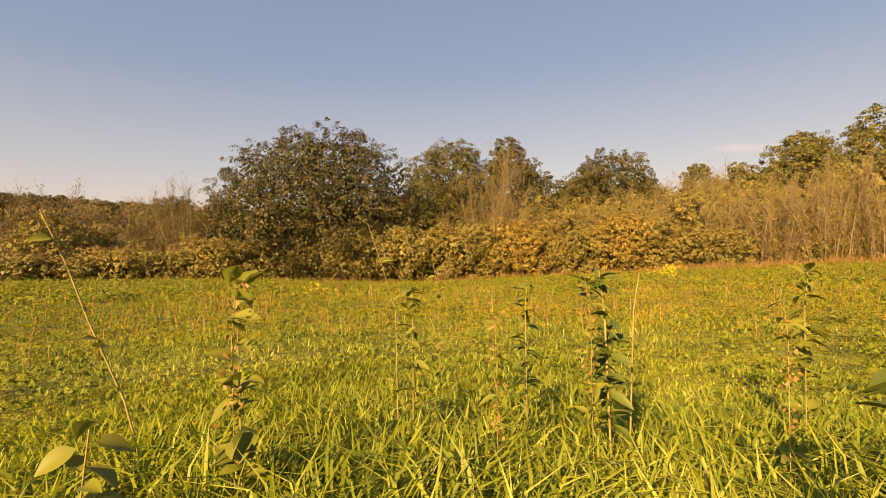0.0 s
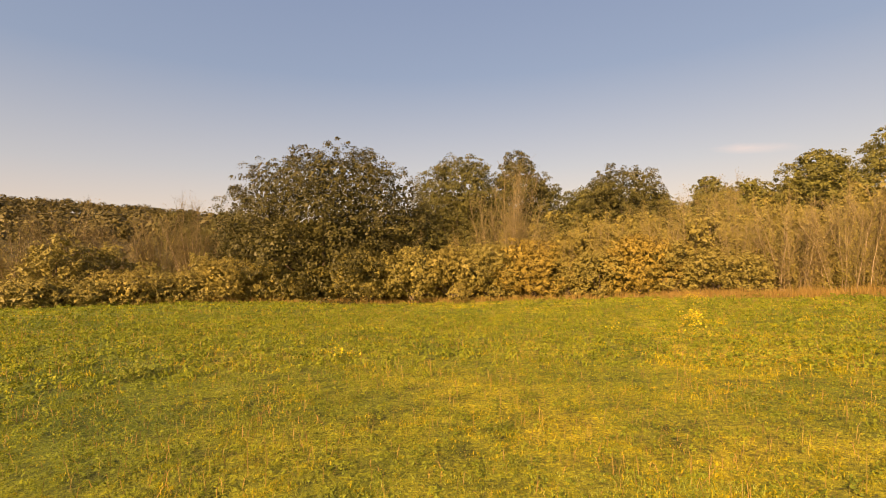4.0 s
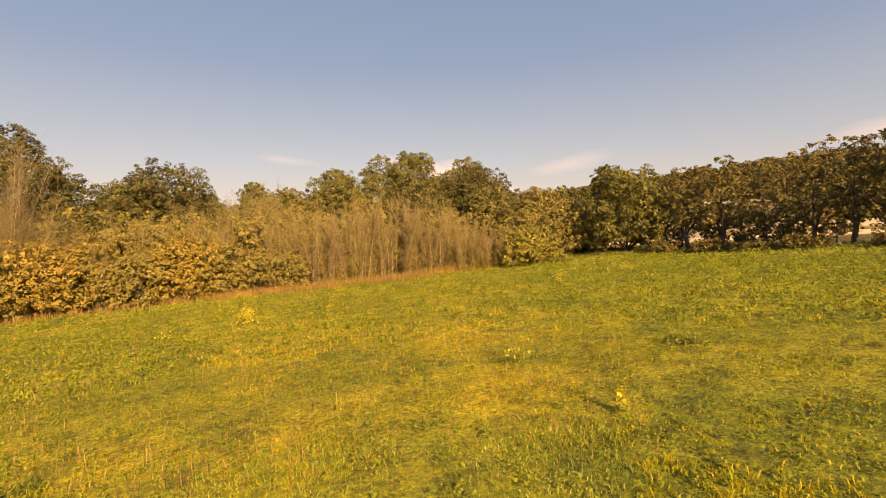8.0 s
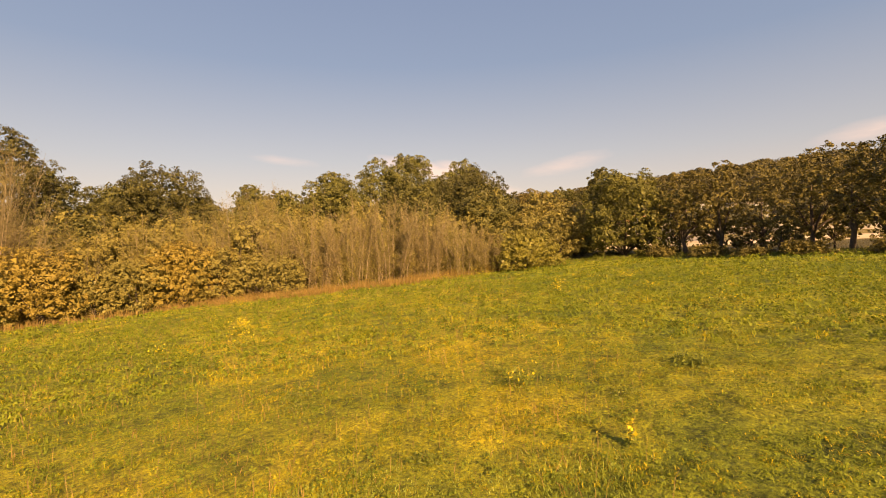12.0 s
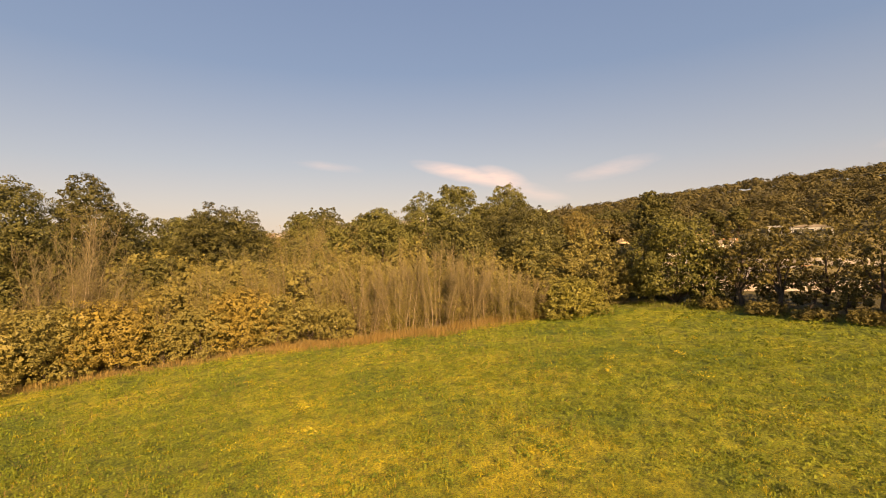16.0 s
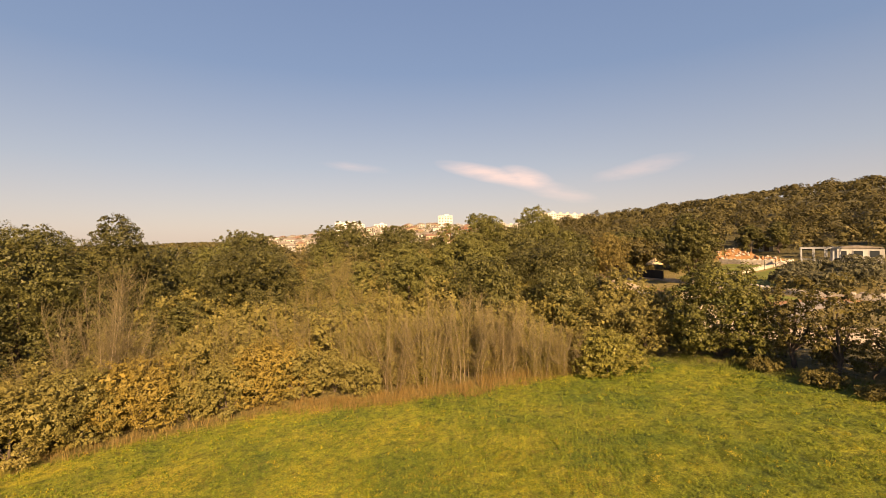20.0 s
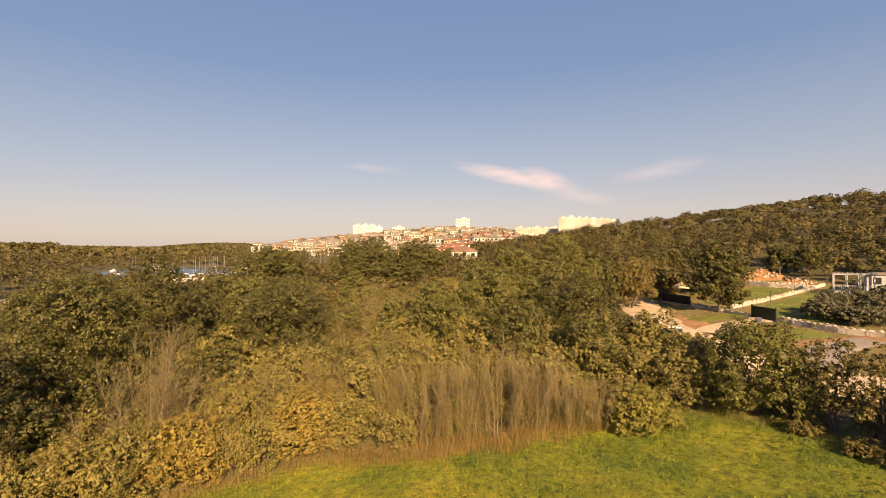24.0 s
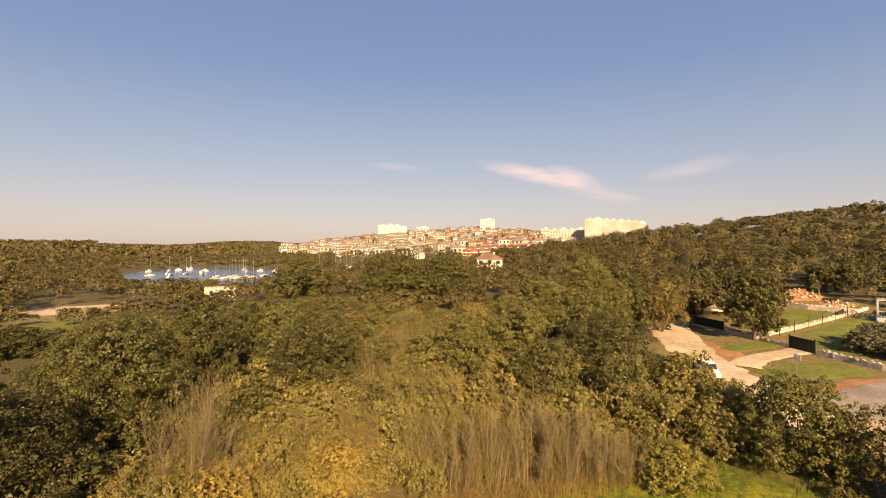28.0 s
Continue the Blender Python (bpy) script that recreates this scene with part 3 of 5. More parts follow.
for i, (kind, x, y, hh, rad) in enumerate(LISTED):
    hh *= 0.96 if kind in ("oak", "green") else 1.0
    if kind in ("thick", "grey", "sapling"):
        big = {"thick": (30, 1900, 8000, (BROWN, YBUSH, OLIVE)[i % 3]), "grey": (32, 3000, 8000, OLIVE), "sapling": (26, 1000, 9000, YBUSH)}[kind]
        word = {"thick": "leafless grey-brown shrub with pale stems", "grey": "grey half-bare tree with yellowing lower leaves", "sapling": "slender saplings with thin golden leaves"}[kind]
        thicket(x, y, word, thicket_meshes(100 + i, hh, rad * 1.15, *big))
    else:
        mat, foot, lobes_n, dens, leaf, name, word = KINDS[kind]
        rad *= WIDER[kind]
        area = 2 * math.pi * rad * (rad + hh * 0.6)
        tree(name, x, y, word, "tree" if "tree" in name else "shrub", tree_meshes(100 + i, hh, rad, int(dens * area / 8), leaf, mat, foot, lobes_n, closed=kind != "row"))

# ---- the grove between the meadow and the bay ----
NORTH, EAST = "trees of the grove", "trees round the yards"


def clear_of(x, y, places, gap):
    return all((x - a) ** 2 + (y - b) ** 2 > gap * gap for a, b in places)


# the treetops' slope over the eye at the meadow, by bearing
TREELINE = [(-26.3, 0.103), (-23.7, 0.171), (-12.5, 0.210), (-6.5, 0.176), (-3.5, 0.130), (-1.7, 0.165), (3.1, 0.173), (8.6, 0.195), (11.8, 0.145), (13.4, 0.099), (15.1, 0.119), (17.0, 0.145), (21.9, 0.145), (24.4, 0.092), (26.4, 0.095), (32.3, 0.096), (35.5, 0.136), (38.8, 0.160), (42.1, 0.142), (44.8, 0.171), (49.6, 0.158), (51.6, 0.145), (55.8, 0.162), (59.1, 0.133), (61.1, 0.096), (65.7, 0.092)]


def treetop(x, y):
    """How high a tree at a place may stand under the line of treetops."""
    b = math.degrees(math.atan2(x, y))
    return 1.8 + math.hypot(x, y) * float(np.interp(b, [q[0] for q in TREELINE], [q[1] for q in TREELINE])) - h(x, y)


def in_yard(x, y):
    """Road, plots and gardens that carry no trees."""
    road = 40 < x < 80 and abs(y - (6 + 0.52 * (x - 28))) < 6.5
    plots = 56 < x < 108 and 8 < y < 21 + 0.20 * (x - 56) or 100 < x < 118 and 20 < y < 35
    sand = -9 < x < 7 and 112 < y < 141 or -9 < x < -1 and 98 < y < 108
    lots = any((x - a) ** 2 + (y - b) ** 2 < c * c for a, b, c in ((135, 144, 11), (105, 92, 8), (123, 27.6, 4)))
    return lots or road or plots or sand or (x - 30) ** 2 + (y - 139) ** 2 < 60 or 36 < x < 66 and -12 < y < 22


# the same from the height at which the walk ends
HOVER = (-2.0, 2.0, 15.3)
TOPS = [(-4.8, -0.194), (-2.6, -0.187), (-0.9, -0.159), (1.2, -0.125), (3.4, -0.112), (8.3, -0.112), (13.7, -0.106), (16.7, -0.096), (26.1, -0.098), (29.4, -0.116), (32.8, -0.127), (38.3, -0.128), (43.8, -0.109), (49.8, -0.084), (53.7, -0.045), (59.3, -0.045)]


def under_tops(x, y):
    dx, dy = x - HOVER[0], y - HOVER[1]
    b = math.degrees(math.atan2(dx, dy))
    return HOVER[2] + math.hypot(dx, dy) * float(np.interp(b, [q[0] for q in TOPS], [q[1] for q in TOPS])) - h(x, y)


GROVE = [tree_meshes(900 + k, 8.0, 3.6, n, 0.15, m, 0.04, 18, None, 0.4) for k, (m, n) in enumerate([(GROVEOAK, 8000), (GREEN, 7600), (OLIVE, 7200), (GROVEOAK, 8000), (YBUSH, 7200), (GREEN, 7600)])]
GROVE_WORDS = ["dark green oak in the grove", "green broadleaf tree in the grove", "olive-brown autumn tree in the grove", "round-headed dark oak in the grove", "yellow-green tree in the grove", "leafy green tree in the grove"]
taken = [(q[1], q[2]) for q in LISTED]
rng = np.random.default_rng(5)
masters = {}
count = 0
for attempt in range(12000):
    a, r = radians(rng.uniform(-30, 60)), math.sqrt(rng.uniform(36 ** 2, 112 ** 2))
    x, y = r * math.sin(a), r * math.cos(a)
    b = math.degrees(a)
    if in_yard(x, y) or b > 51 and r > 58 or float(behind(x, y)) < 4.5 or not clear_of(x, y, taken, 4.3 if r < 60 else 5.2):
        continue
    p = [0.38, 0.12, 0.06, 0.34, 0.02, 0.08] if b < 24 or b > 40 else [0.10, 0.12, 0.40, 0.08, 0.20, 0.10]
    k = int(rng.choice(6, p=p))
    tall = min(10.5, min(treetop(x, y), under_tops(x, y)) * rng.uniform(0.82, 0.98)) * (1.0 if r > 50 else rng.uniform(0.75, 1.0))
    if b < -13:
        tall = rng.uniform(3.5, 5.5)
    if tall < 1.0:
        continue
    tall = max(tall, 2.0)
    taken.append((x, y))
    sc = max(0.3, tall / 8.0)
    wide = sc ** 0.6
    m = pose(x, y, h(x, y), 0, 0, rng.uniform(0, 360)) @ Matrix.Diagonal((wide * rng.uniform(0.85, 1.15), wide * rng.uniform(0.85, 1.15), sc, 1))
    if k not in masters:
        masters[k] = tree("grove_tree", x, y, GROVE_WORDS[k], "tree", GROVE[k], group=NORTH)
        masters[k].matrix_basis = m
        masters[k] = (masters[k], m.to_scale())
    else:
        ob, s0 = masters[k]
        copy_thing(ob, m @ Matrix.Diagonal((1 / s0[0], 1 / s0[1], 1 / s0[2], 1)))
    count += 1
    if count > 135:
        break
# bare saplings within the grove
THIN = None
for x, y, tall in ((27.5, 41.5, 6.8), (30.2, 44.0, 7.0), (25.4, 45.0, 7.2), (32.0, 40.0, 6.4), (28.6, 48.0, 7.6), (22.6, 42.5, 7.0), (24.0, 36.5, 6.2), (29.0, 37.0, 5.8)):
    tall = min(tall, under_tops(x, y) * 0.97)
    if THIN is None:
        THIN = thicket(x, y, "bare golden saplings within the grove", thicket_meshes(880, 6.5, 2.6, 16, 520, 11500, YBUSH))
    else:
        copy_thing(THIN, pose(x, y, h(x, y), 0, 0, 47 * x) @ Matrix.Diagonal((tall / 6.5, tall / 6.5, tall / 6.5, 1)))


# ---- scrub behind the meadow edge ----
SCRUB = [("bush", 3.2, 2.0), ("ybush", 3.6, 2.1), ("yellow", 3.4, 2.0), ("bush", 4.4, 2.0), ("bush", 4.0, 2.2)]
rng = np.random.default_rng(15)
scrub_made = []
for attempt in range(4000):
    x, y = rng.uniform(-26, 40), rng.uniform(16, 50)
    d = float(behind(x, y))
    if not 1.8 < d < (19 if 8 < x < 36 else 9 if x > -4 else 5) or not clear_of(x, y, [q[:2] for q in scrub_made], 2.1) or not clear_of(x, y, taken, 1.5):
        continue
    k = len(scrub_made) % 5 if x > -9 or len(scrub_made) < 5 else (0, 3, 4)[len(scrub_made) % 3]
    k = (0, 3, 4)[len(scrub_made) % 3] if k in (1, 2) and (d > 5 or x > 22) and len(scrub_made) > 4 else k
    kind, hh, rad = SCRUB[k]
    sc = rng.uniform(0.7, 1.2) * (0.7 if x < -9 else 1.0) * (0.85 if d < 3 else 1.1 if d < 8 else 1.35)
    turned = pose(x, y, h(x, y), 0, 0, rng.uniform(0, 360)) @ Matrix.Diagonal((sc, sc, sc, 1))
    if len(scrub_made) < 5:
        mat, foot, lobes_n, dens, leaf, name, word = KINDS[kind]
        ob = tree("shrub", x, y, word, "shrub", tree_meshes(700 + k, hh, rad, 3900, leaf * 1.25, mat, 0.0, 15), group="shrubs behind the meadow edge")
    else:
        ob = copy_thing(scrub_made[k][2], turned)
    scrub_made.append((x, y, ob))
    if len(scrub_made) > 108:
        break


# slender saplings standing up through the scrub
for i, (x, y, tall) in enumerate(((-3.2, 34.0, 4.8), (1.2, 34.4, 5.2), (4.6, 34.2, 5.0), (7.0, 32.2, 4.6), (10.2, 32.8, 5.6), (13.4, 30.6, 5.0), (14.4, 32.4, 5.8), (16.7, 28.8, 4.9), (18.8, 28.4, 5.4), (20.9, 27.2, 5.0), (11.6, 34.6, 6.0), (8.7, 35.4, 5.8), (15.5, 36.0, 6.2), (18.4, 33.6, 6.0), (21.4, 31.2, 6.0), (19.8, 38.6, 6.4), (23.6, 33.8, 5.8), (25.8, 29.4, 5.6), (21.0, 35.8, 6.2), (26.5, 32.6, 6.0))):
    k = tall / 6.5
    copy_thing(THIN, pose(x, y, h(x, y), 0, 0, 71 * i) @ Matrix.Diagonal((k * 0.8, k * 0.8, k, 1)))


# ---- woods on the hills ----
def in_town(x, y):
    return (x - 520) ** 2 / 330 ** 2 + (y - 560) ** 2 / 260 ** 2 < 1


# the hilltop woods' slope over the eye at the meadow, by bearing
RIDGE = [(40.0, 0.30), (59.0, 0.30), (61.9, 0.083), (65.8, 0.0935), (71.1, 0.1013), (75.6, 0.1064), (79.2, 0.1174), (83.0, 0.1206), (86.5, 0.1248), (90.7, 0.1345), (110.0, 0.17)]


def wood(name, seed, r0, r1, a0, a1, spacing, quads, size, tall, label, town_ok=False):
    """Crowns of many leaf sprays over a stretch of hillside, in one mesh."""
    rng = np.random.default_rng(seed)
    n = int(radians(a1 - a0) / 2 * (r1 * r1 - r0 * r0) / spacing ** 2)
    a = np.radians(rng.uniform(a0, a1, n))
    r = np.sqrt(rng.uniform(r0 * r0, r1 * r1, n))
    x, y = r * np.sin(a), r * np.cos(a)
    z = land(x, y)
    keep = z > -2.4
    keep &= ~np.array([in_yard(p, q) for p, q in zip(x, y)])
    if not town_ok:
        keep &= ~(((x - 500) / 330) ** 2 + ((y - 590) / 250) ** 2 < 1)
    az = np.degrees(a)
    if not town_ok:
        keep &= ~((az > 25) & (az < 49.5) & (r > 300) & (r < 600) & (rng.uniform(size=n) < 0.93))
    keep &= ~((az > 3.5) & (az < 21) & (r > 196) & (r < 400))
    low = np.where((az > 2) & (az < 24) & (r > 140), 0.55, np.where((az > -12) & (az < 40) & (r < 125), 0.6, 1.0))
    x, y, z, low = x[keep], y[keep], z[keep], low[keep]
    dist = np.hypot(x + 1, y)
    line = 2.3 + dist * np.interp(np.degrees(np.arctan2(x + 1, y)), [q[0] for q in RIDGE], [q[1] for q in RIDGE]) - z
    n = len(x)
    hh = np.minimum(low * tall * rng.uniform(0.6, 1.2, n), line * rng.uniform(0.55, 1.0, n))
    stand = hh > 1.5
    x, y, z, hh = x[stand], y[stand], z[stand], hh[stand]
    n = len(x)
    rad = spacing * rng.uniform(0.45, 0.7, n)
    size3 = np.stack([rad, rad, hh * 0.5], 1)
    lobes = 7
    turn = rng.normal(size=(n, lobes, 3))
    turn[:, :, 2] = np.abs(turn[:, :, 2]) * 0.9
    turn /= np.linalg.norm(turn, axis=2)[:, :, None]
    pick = rng.integers(0, lobes, (n, quads))
    to = np.take_along_axis(turn, pick[:, :, None], 1).reshape(-1, 3)
    d = rng.normal(size=to.shape) + to * 0.5 + np.array([0, 0, 0.35])
    d /= np.linalg.norm(d, axis=1)[:, None]
    c = np.repeat(np.stack([x, y, z + hh * 0.5], 1), quads, 0) + (to * 0.62 + d * 0.42 * rng.uniform(0.75, 1.0, (len(d), 1))) * np.repeat(size3, quads, 0)
    me = mesh_leaves(name, leaf_quads(rng, c, size, 0.8, d + to * 0.4 + np.array([0, 0, 0.15]), 0.4), WOOD)
    return tagged(new(name, me), label, "woodland", kind="stuff")


wood("hillside_wood", 11, 84, 190, 46, 104, 5.4, 380, 0.40, 7.6, "dense olive-brown woodland on the hillside")
wood("hillside_wood", 12, 190, 335, 44, 104, 6.4, 190, 0.62, 8.0, "dense olive-brown woodland over the hilltop")
wood("valley_wood", 13, 72, 190, -66, -12, 5.0, 190, 0.45, 5.0, "dense scrubby woodland on the valley side")
wood("valley_wood", 14, 92, 260, -12, 46, 5.8, 220, 0.46, 6.2, "dense green woodland in the valley")
wood("valley_wood", 15, 190, 330, -66, -12, 7.0, 130, 0.75, 7.0, "woodland on the slopes round the bay")
wood("valley_wood", 18, 260, 560, -12, 30, 7.0, 80, 0.9, 7.0, "woodland on the slopes round the bay")
wood("distant_wood", 16, 300, 900, 28, 66, 9.0, 20, 2.0, 7.0, "distant woodland beyond the bay")
wood("distant_wood", 17, 560, 1900, -14, 56, 16.0, 11, 4.2, 8.5, "distant woodland along the skyline")


wood("town_trees", 19, 420, 900, 17, 54, 12.5, 26, 1.2, 8.5, "dark garden trees among the town houses", True)


# ---- grass ----
def patchy(x, y, size):
    """Smooth uneven value between 0 and 1 over the ground."""
    u, v = x / size, y / size
    w = np.sin(u * 2.1 + 1.7 * np.sin(v * 1.3)) + np.sin(v * 2.4 + 1.9 * np.sin(u * 1.1 + 2)) + 0.7 * np.sin(u * 4.3 + v * 3.7)
    return np.clip(0.5 + w / 4.4, 0, 1)


def blades(name, rng, x, y, length, width, mat, label, lean=0.45, category="grass"):
    n = len(x)
    z = land(x, y)
    a = rng.uniform(0, 2 * math.pi, n)
    d = np.stack([np.cos(a), np.sin(a), np.zeros(n)], 1)
    b = rng.uniform(0, 2 * math.pi, n)
    s = np.stack([np.cos(b), np.sin(b), np.zeros(n)], 1)
    length = (length * rng.uniform(0.55, 1.25, n) * (0.45 + 0.75 * patchy(x, y, 1.1) + 0.35 * patchy(x + 40, y, 0.27)))[:, None]
    w = (width * rng.uniform(0.6, 1.4, n))[:, None]
    ln = (lean * rng.uniform(0.2, 1.9, n))[:, None]
    up = np.array([0, 0, 1.0])
    p0 = np.stack([x, y, z - 0.02], 1)
    p1 = p0 + (up * 0.62 + d * ln * 0.35) * length
    p2 = p0 + (up * np.maximum(0.95 - 0.35 * ln, 0.35) + d * ln) * length
    v = np.stack([p0 - s * w * 0.4, p0 + s * w * 0.4, p1 - s * w * 0.5, p1 + s * w * 0.5, p2], 1).reshape(-1, 3)
    me = bpy.data.meshes.new(name)
    me.vertices.add(n * 5)
    me.vertices.foreach_set("co", v.astype(np.float32).ravel())
    me.loops.add(n * 7)
    idx = (np.arange(n)[:, None] * 5 + np.array([0, 1, 3, 2, 2, 3, 4])).ravel()
    me.loops.foreach_set("vertex_index", idx.astype(np.int32))
    me.polygons.add(n * 2)
    me.polygons.foreach_set("loop_start", (np.arange(n)[:, None] * 7 + np.array([0, 4])).ravel().astype(np.int32))
    me.polygons.foreach_set("loop_total", np.tile(np.array([4, 3], dtype=np.int32), n))
    me.update(calc_edges=True)
    me.materials.append(mat)
    return tagged(new(name, me), label, category, kind="stuff")


def sector(rng, n, r0, r1, a0, a1):
    a, r = np.radians(rng.uniform(a0, a1, n)), np.sqrt(rng.uniform(r0 * r0, r1 * r1, n))
    x, y = r * np.sin(a), r * np.cos(a)
    keep = behind(x, y) < 0.2
    return x[keep], y[keep]


rng = np.random.default_rng(31)
NEARBLADE = leafy("near_grass_blade", (0.065, 0.105, 0.016), (0.245, 0.315, 0.052), (0.5, 0.53, 0.12), 1.3, 0.45, 0.5, 0.6, 0.9)
GREENBLADE = leafy("green_grass_blade", (0.095, 0.14, 0.015), (0.205, 0.25, 0.025), (0.335, 0.35, 0.04), 0.5, 0.4, 0.6, 0.35, 1.1)


def turf(n, r0, r1, a0, a1, length, width, label, lean, each=9):
    """Grass in small tufts over a sector, the yellow ones thickest in the dried swathe with its painted-in glow."""
    cx, cy = sector(rng, n // each, r0, r1, a0, a1)
    yellow = rng.uniform(size=len(cx)) < 0.24 + 0.8 * dry_glow(cx, cy)
    tall = rng.uniform(0.55, 1.3, len(cx))
    for pick, mat in ((yellow, BLADE), (~yellow, GREENBLADE)):
        k = int(pick.sum())
        x, y = (np.repeat(q[pick], each) + rng.normal(size=k * each) * (0.018 + 0.0042 * r0) for q in (cx, cy))
        blades("meadow_grass", rng, x, y, length * np.repeat(tall[pick], each), width, mat, label, lean)


x, y = sector(rng, 48000, 0.36, 2.6, -58, 66)
lush = rng.uniform(size=len(x)) < 0.38 + 0.5 * smooth(0.1, -0.8, x)
tall = 0.19 - 0.125 * smooth(0.9, 2.4, np.hypot(x, y))
blades("meadow_grass", rng, x[~lush], y[~lush], tall[~lush], 0.0056, NEARBLADE, "long yellow-green meadow grass", 0.6)
blades("meadow_grass", rng, x[lush], y[lush], tall[lush], 0.006, GREENBLADE, "long green meadow grass", 0.7)
blades("meadow_grass", rng, *sector(rng, 26000, 2.2, 4.6, -58, 66), 0.062, 0.0055, NEARBLADE, "yellow-green meadow grass", 0.8)
turf(5000, 1.2, 3.6, 66, 108, 0.08, 0.008, "yellow-green meadow grass", 0.8)
turf(100000, 3.8, 9.5, -52, 108, 0.05, 0.008, "yellow-green meadow grass", 0.9)
turf(84000, 9.5, 21, -52, 108, 0.095, 0.014, "yellow-green meadow grass", 0.9)
turf(40000, 21, 42, -52, 108, 0.13, 0.028, "yellow-green meadow grass", 0.8)
blades("dry_stalks", rng, *sector(rng, 1500, 3.2, 8, -52, 70), 0.26, 0.0035, STRAW, "dry orange grass stalks among the green", 0.25)
blades("dry_stalks", rng, *sector(rng, 6500, 8, 30, -52, 60), 0.28, 0.006, STRAW, "dry orange grass stalks among the green", 0.25)


RUST = leafy("rusty_stalk", (0.22, 0.12, 0.04), (0.34, 0.20, 0.065), (0.46, 0.30, 0.11), 0.8, 0.3)
x, y = sector(rng, 21000, 3.4, 26, -46, 60)
keep = patchy(x, y, 1.6) > rng.uniform(0.3, 0.8, len(x))
blades("seed_stalks", rng, x[keep], y[keep], 0.2, 0.0042, RUST, "rusty seed stalks standing over the grass", 0.6)


def edge_strip(rng, n, a, b, out0, out1):
    """Places along the meadow's edge, between two of its corners."""
    p = np.array(EDGE[a:b + 1], float)
    ln = np.hypot(*np.diff(p, axis=0).T)
    t = rng.uniform(0, ln.sum(), n)
    s = np.concatenate([[0], np.cumsum(ln)])
    i = np.clip(np.searchsorted(s, t) - 1, 0, len(ln) - 1)
    d = (p[i + 1] - p[i]) / ln[i][:, None]
    q = p[i] + d * (t - s[i])[:, None]
    o = rng.uniform(out0, out1, n) + 0.9 * (patchy(q[:, 0], q[:, 1], 1.7) - 0.5)
    x, y = q[:, 0] - d[:, 1] * o, q[:, 1] + d[:, 0] * o
    keep = rng.uniform(size=n) < 0.15 + patchy(x + 7, y, 0.7)
    return x[keep], y[keep]


blades("dry_grass", rng, *edge_strip(rng, 14000, 7, 11, -0.9, 2.0), 0.5, 0.012, STRAW, "tall dry orange grass along the meadow edge", 0.3)
blades("dry_grass", rng, *edge_strip(rng, 7000, 3, 7, -0.5, 1.6), 0.42, 0.012, STRAW, "tall dry grass along the meadow edge", 0.35)
blades("rough_grass", rng, *edge_strip(rng, 8000, 11, 17, -0.1, 2.2), 0.28, 0.02, WEED, "rough dark grass under the roadside trees", 0.5)


def low_herbs(name, rng, x, y, r, tall, quads, size, mat, label):
    """Low domes of small leaves over the grass, in one mesh."""
    n = len(x)
    a, q = rng.uniform(0, 2 * math.pi, n * quads), np.sqrt(rng.uniform(0, 1, n * quads))
    rad = np.repeat(r * rng.uniform(0.5, 1.4, n), quads)
    px, py = np.repeat(x, quads) + rad * q * np.cos(a), np.repeat(y, quads) + rad * q * np.sin(a)
    lift = np.repeat(tall * rng.uniform(0.4, 1.3, n), quads) * (1 - q * q) + 0.015
    c = np.stack([px, py, land(px, py) + lift], 1)
    out = np.stack([q * np.cos(a), q * np.sin(a), np.full(len(a), 0.8)], 1)
    tagged(new(name, mesh_leaves(name, leaf_quads(rng, c, size, 0.7, out, 0.5), mat)), label, "grass", kind="stuff")


HERB = leafy("herb_leaf", (0.05, 0.083, 0.011), (0.135, 0.172, 0.019), (0.26, 0.275, 0.032), 0.9, 0.3, 0.7, 0.3, 1.0)
low_herbs("meadow_herbs", rng, *sector(rng, 3600, 2.2, 10, -52, 108), 0.09, 0.07, 16, 0.022, HERB, "low green herbs between the grass")
low_herbs("meadow_herbs", rng, *sector(rng, 9500, 10, 24, -52, 108), 0.13, 0.14, 12, 0.05, HERB, "low green herbs between the grass")
low_herbs("meadow_herbs", rng, *sector(rng, 5200, 24, 42, -52, 108), 0.2, 0.18, 11, 0.08, HERB, "low green herbs between the grass")


# ---- built things: helpers ----
def solid(bm, sx, sy, sz, x=0, y=0, z=0, turn=0, bevel=0.0):
    """A box standing on z, added to bm."""
    m = pose(x, y, z + sz / 2, 0, 0, turn) @ Matrix.Diagonal((sx, sy, sz, 1))
    got = bmesh.ops.create_cube(bm, size=1, matrix=m)
    if bevel:
        edges = list({e for v in got["verts"] for e in v.link_edges})
        bmesh.ops.bevel(bm, geom=edges, offset=bevel, segments=2, profile=0.6, affect="EDGES")


def done(bm, name, mat, soft=False):
    me = bpy.data.meshes.new(name)
    bmesh.ops.recalc_face_normals(bm, faces=bm.faces)
    bm.to_mesh(me)
    bm.free()
    me.materials.append(mat)
    if soft:
        me.shade_smooth()
    return me


def box_mesh(name, mat, *sizes, bevel=0.0):
    bm = bmesh.new()
    for q in sizes:
        solid(bm, *q, bevel=bevel)
    return done(bm, name, mat)


def prism(name, mat, section, y0, y1):
    """A shape drawn in x and z, drawn out along y."""
    bm = bmesh.new()
    a = [bm.verts.new((x, y0, z)) for x, z in section]
    b = [bm.verts.new((x, y1, z)) for x, z in section]
    n = len(section)
    bm.faces.new(a)
    bm.faces.new(b[::-1])
    for i in range(n):
        bm.faces.new((a[i], b[i], b[(i + 1) % n], a[(i + 1) % n]))
    return done(bm, name, mat)


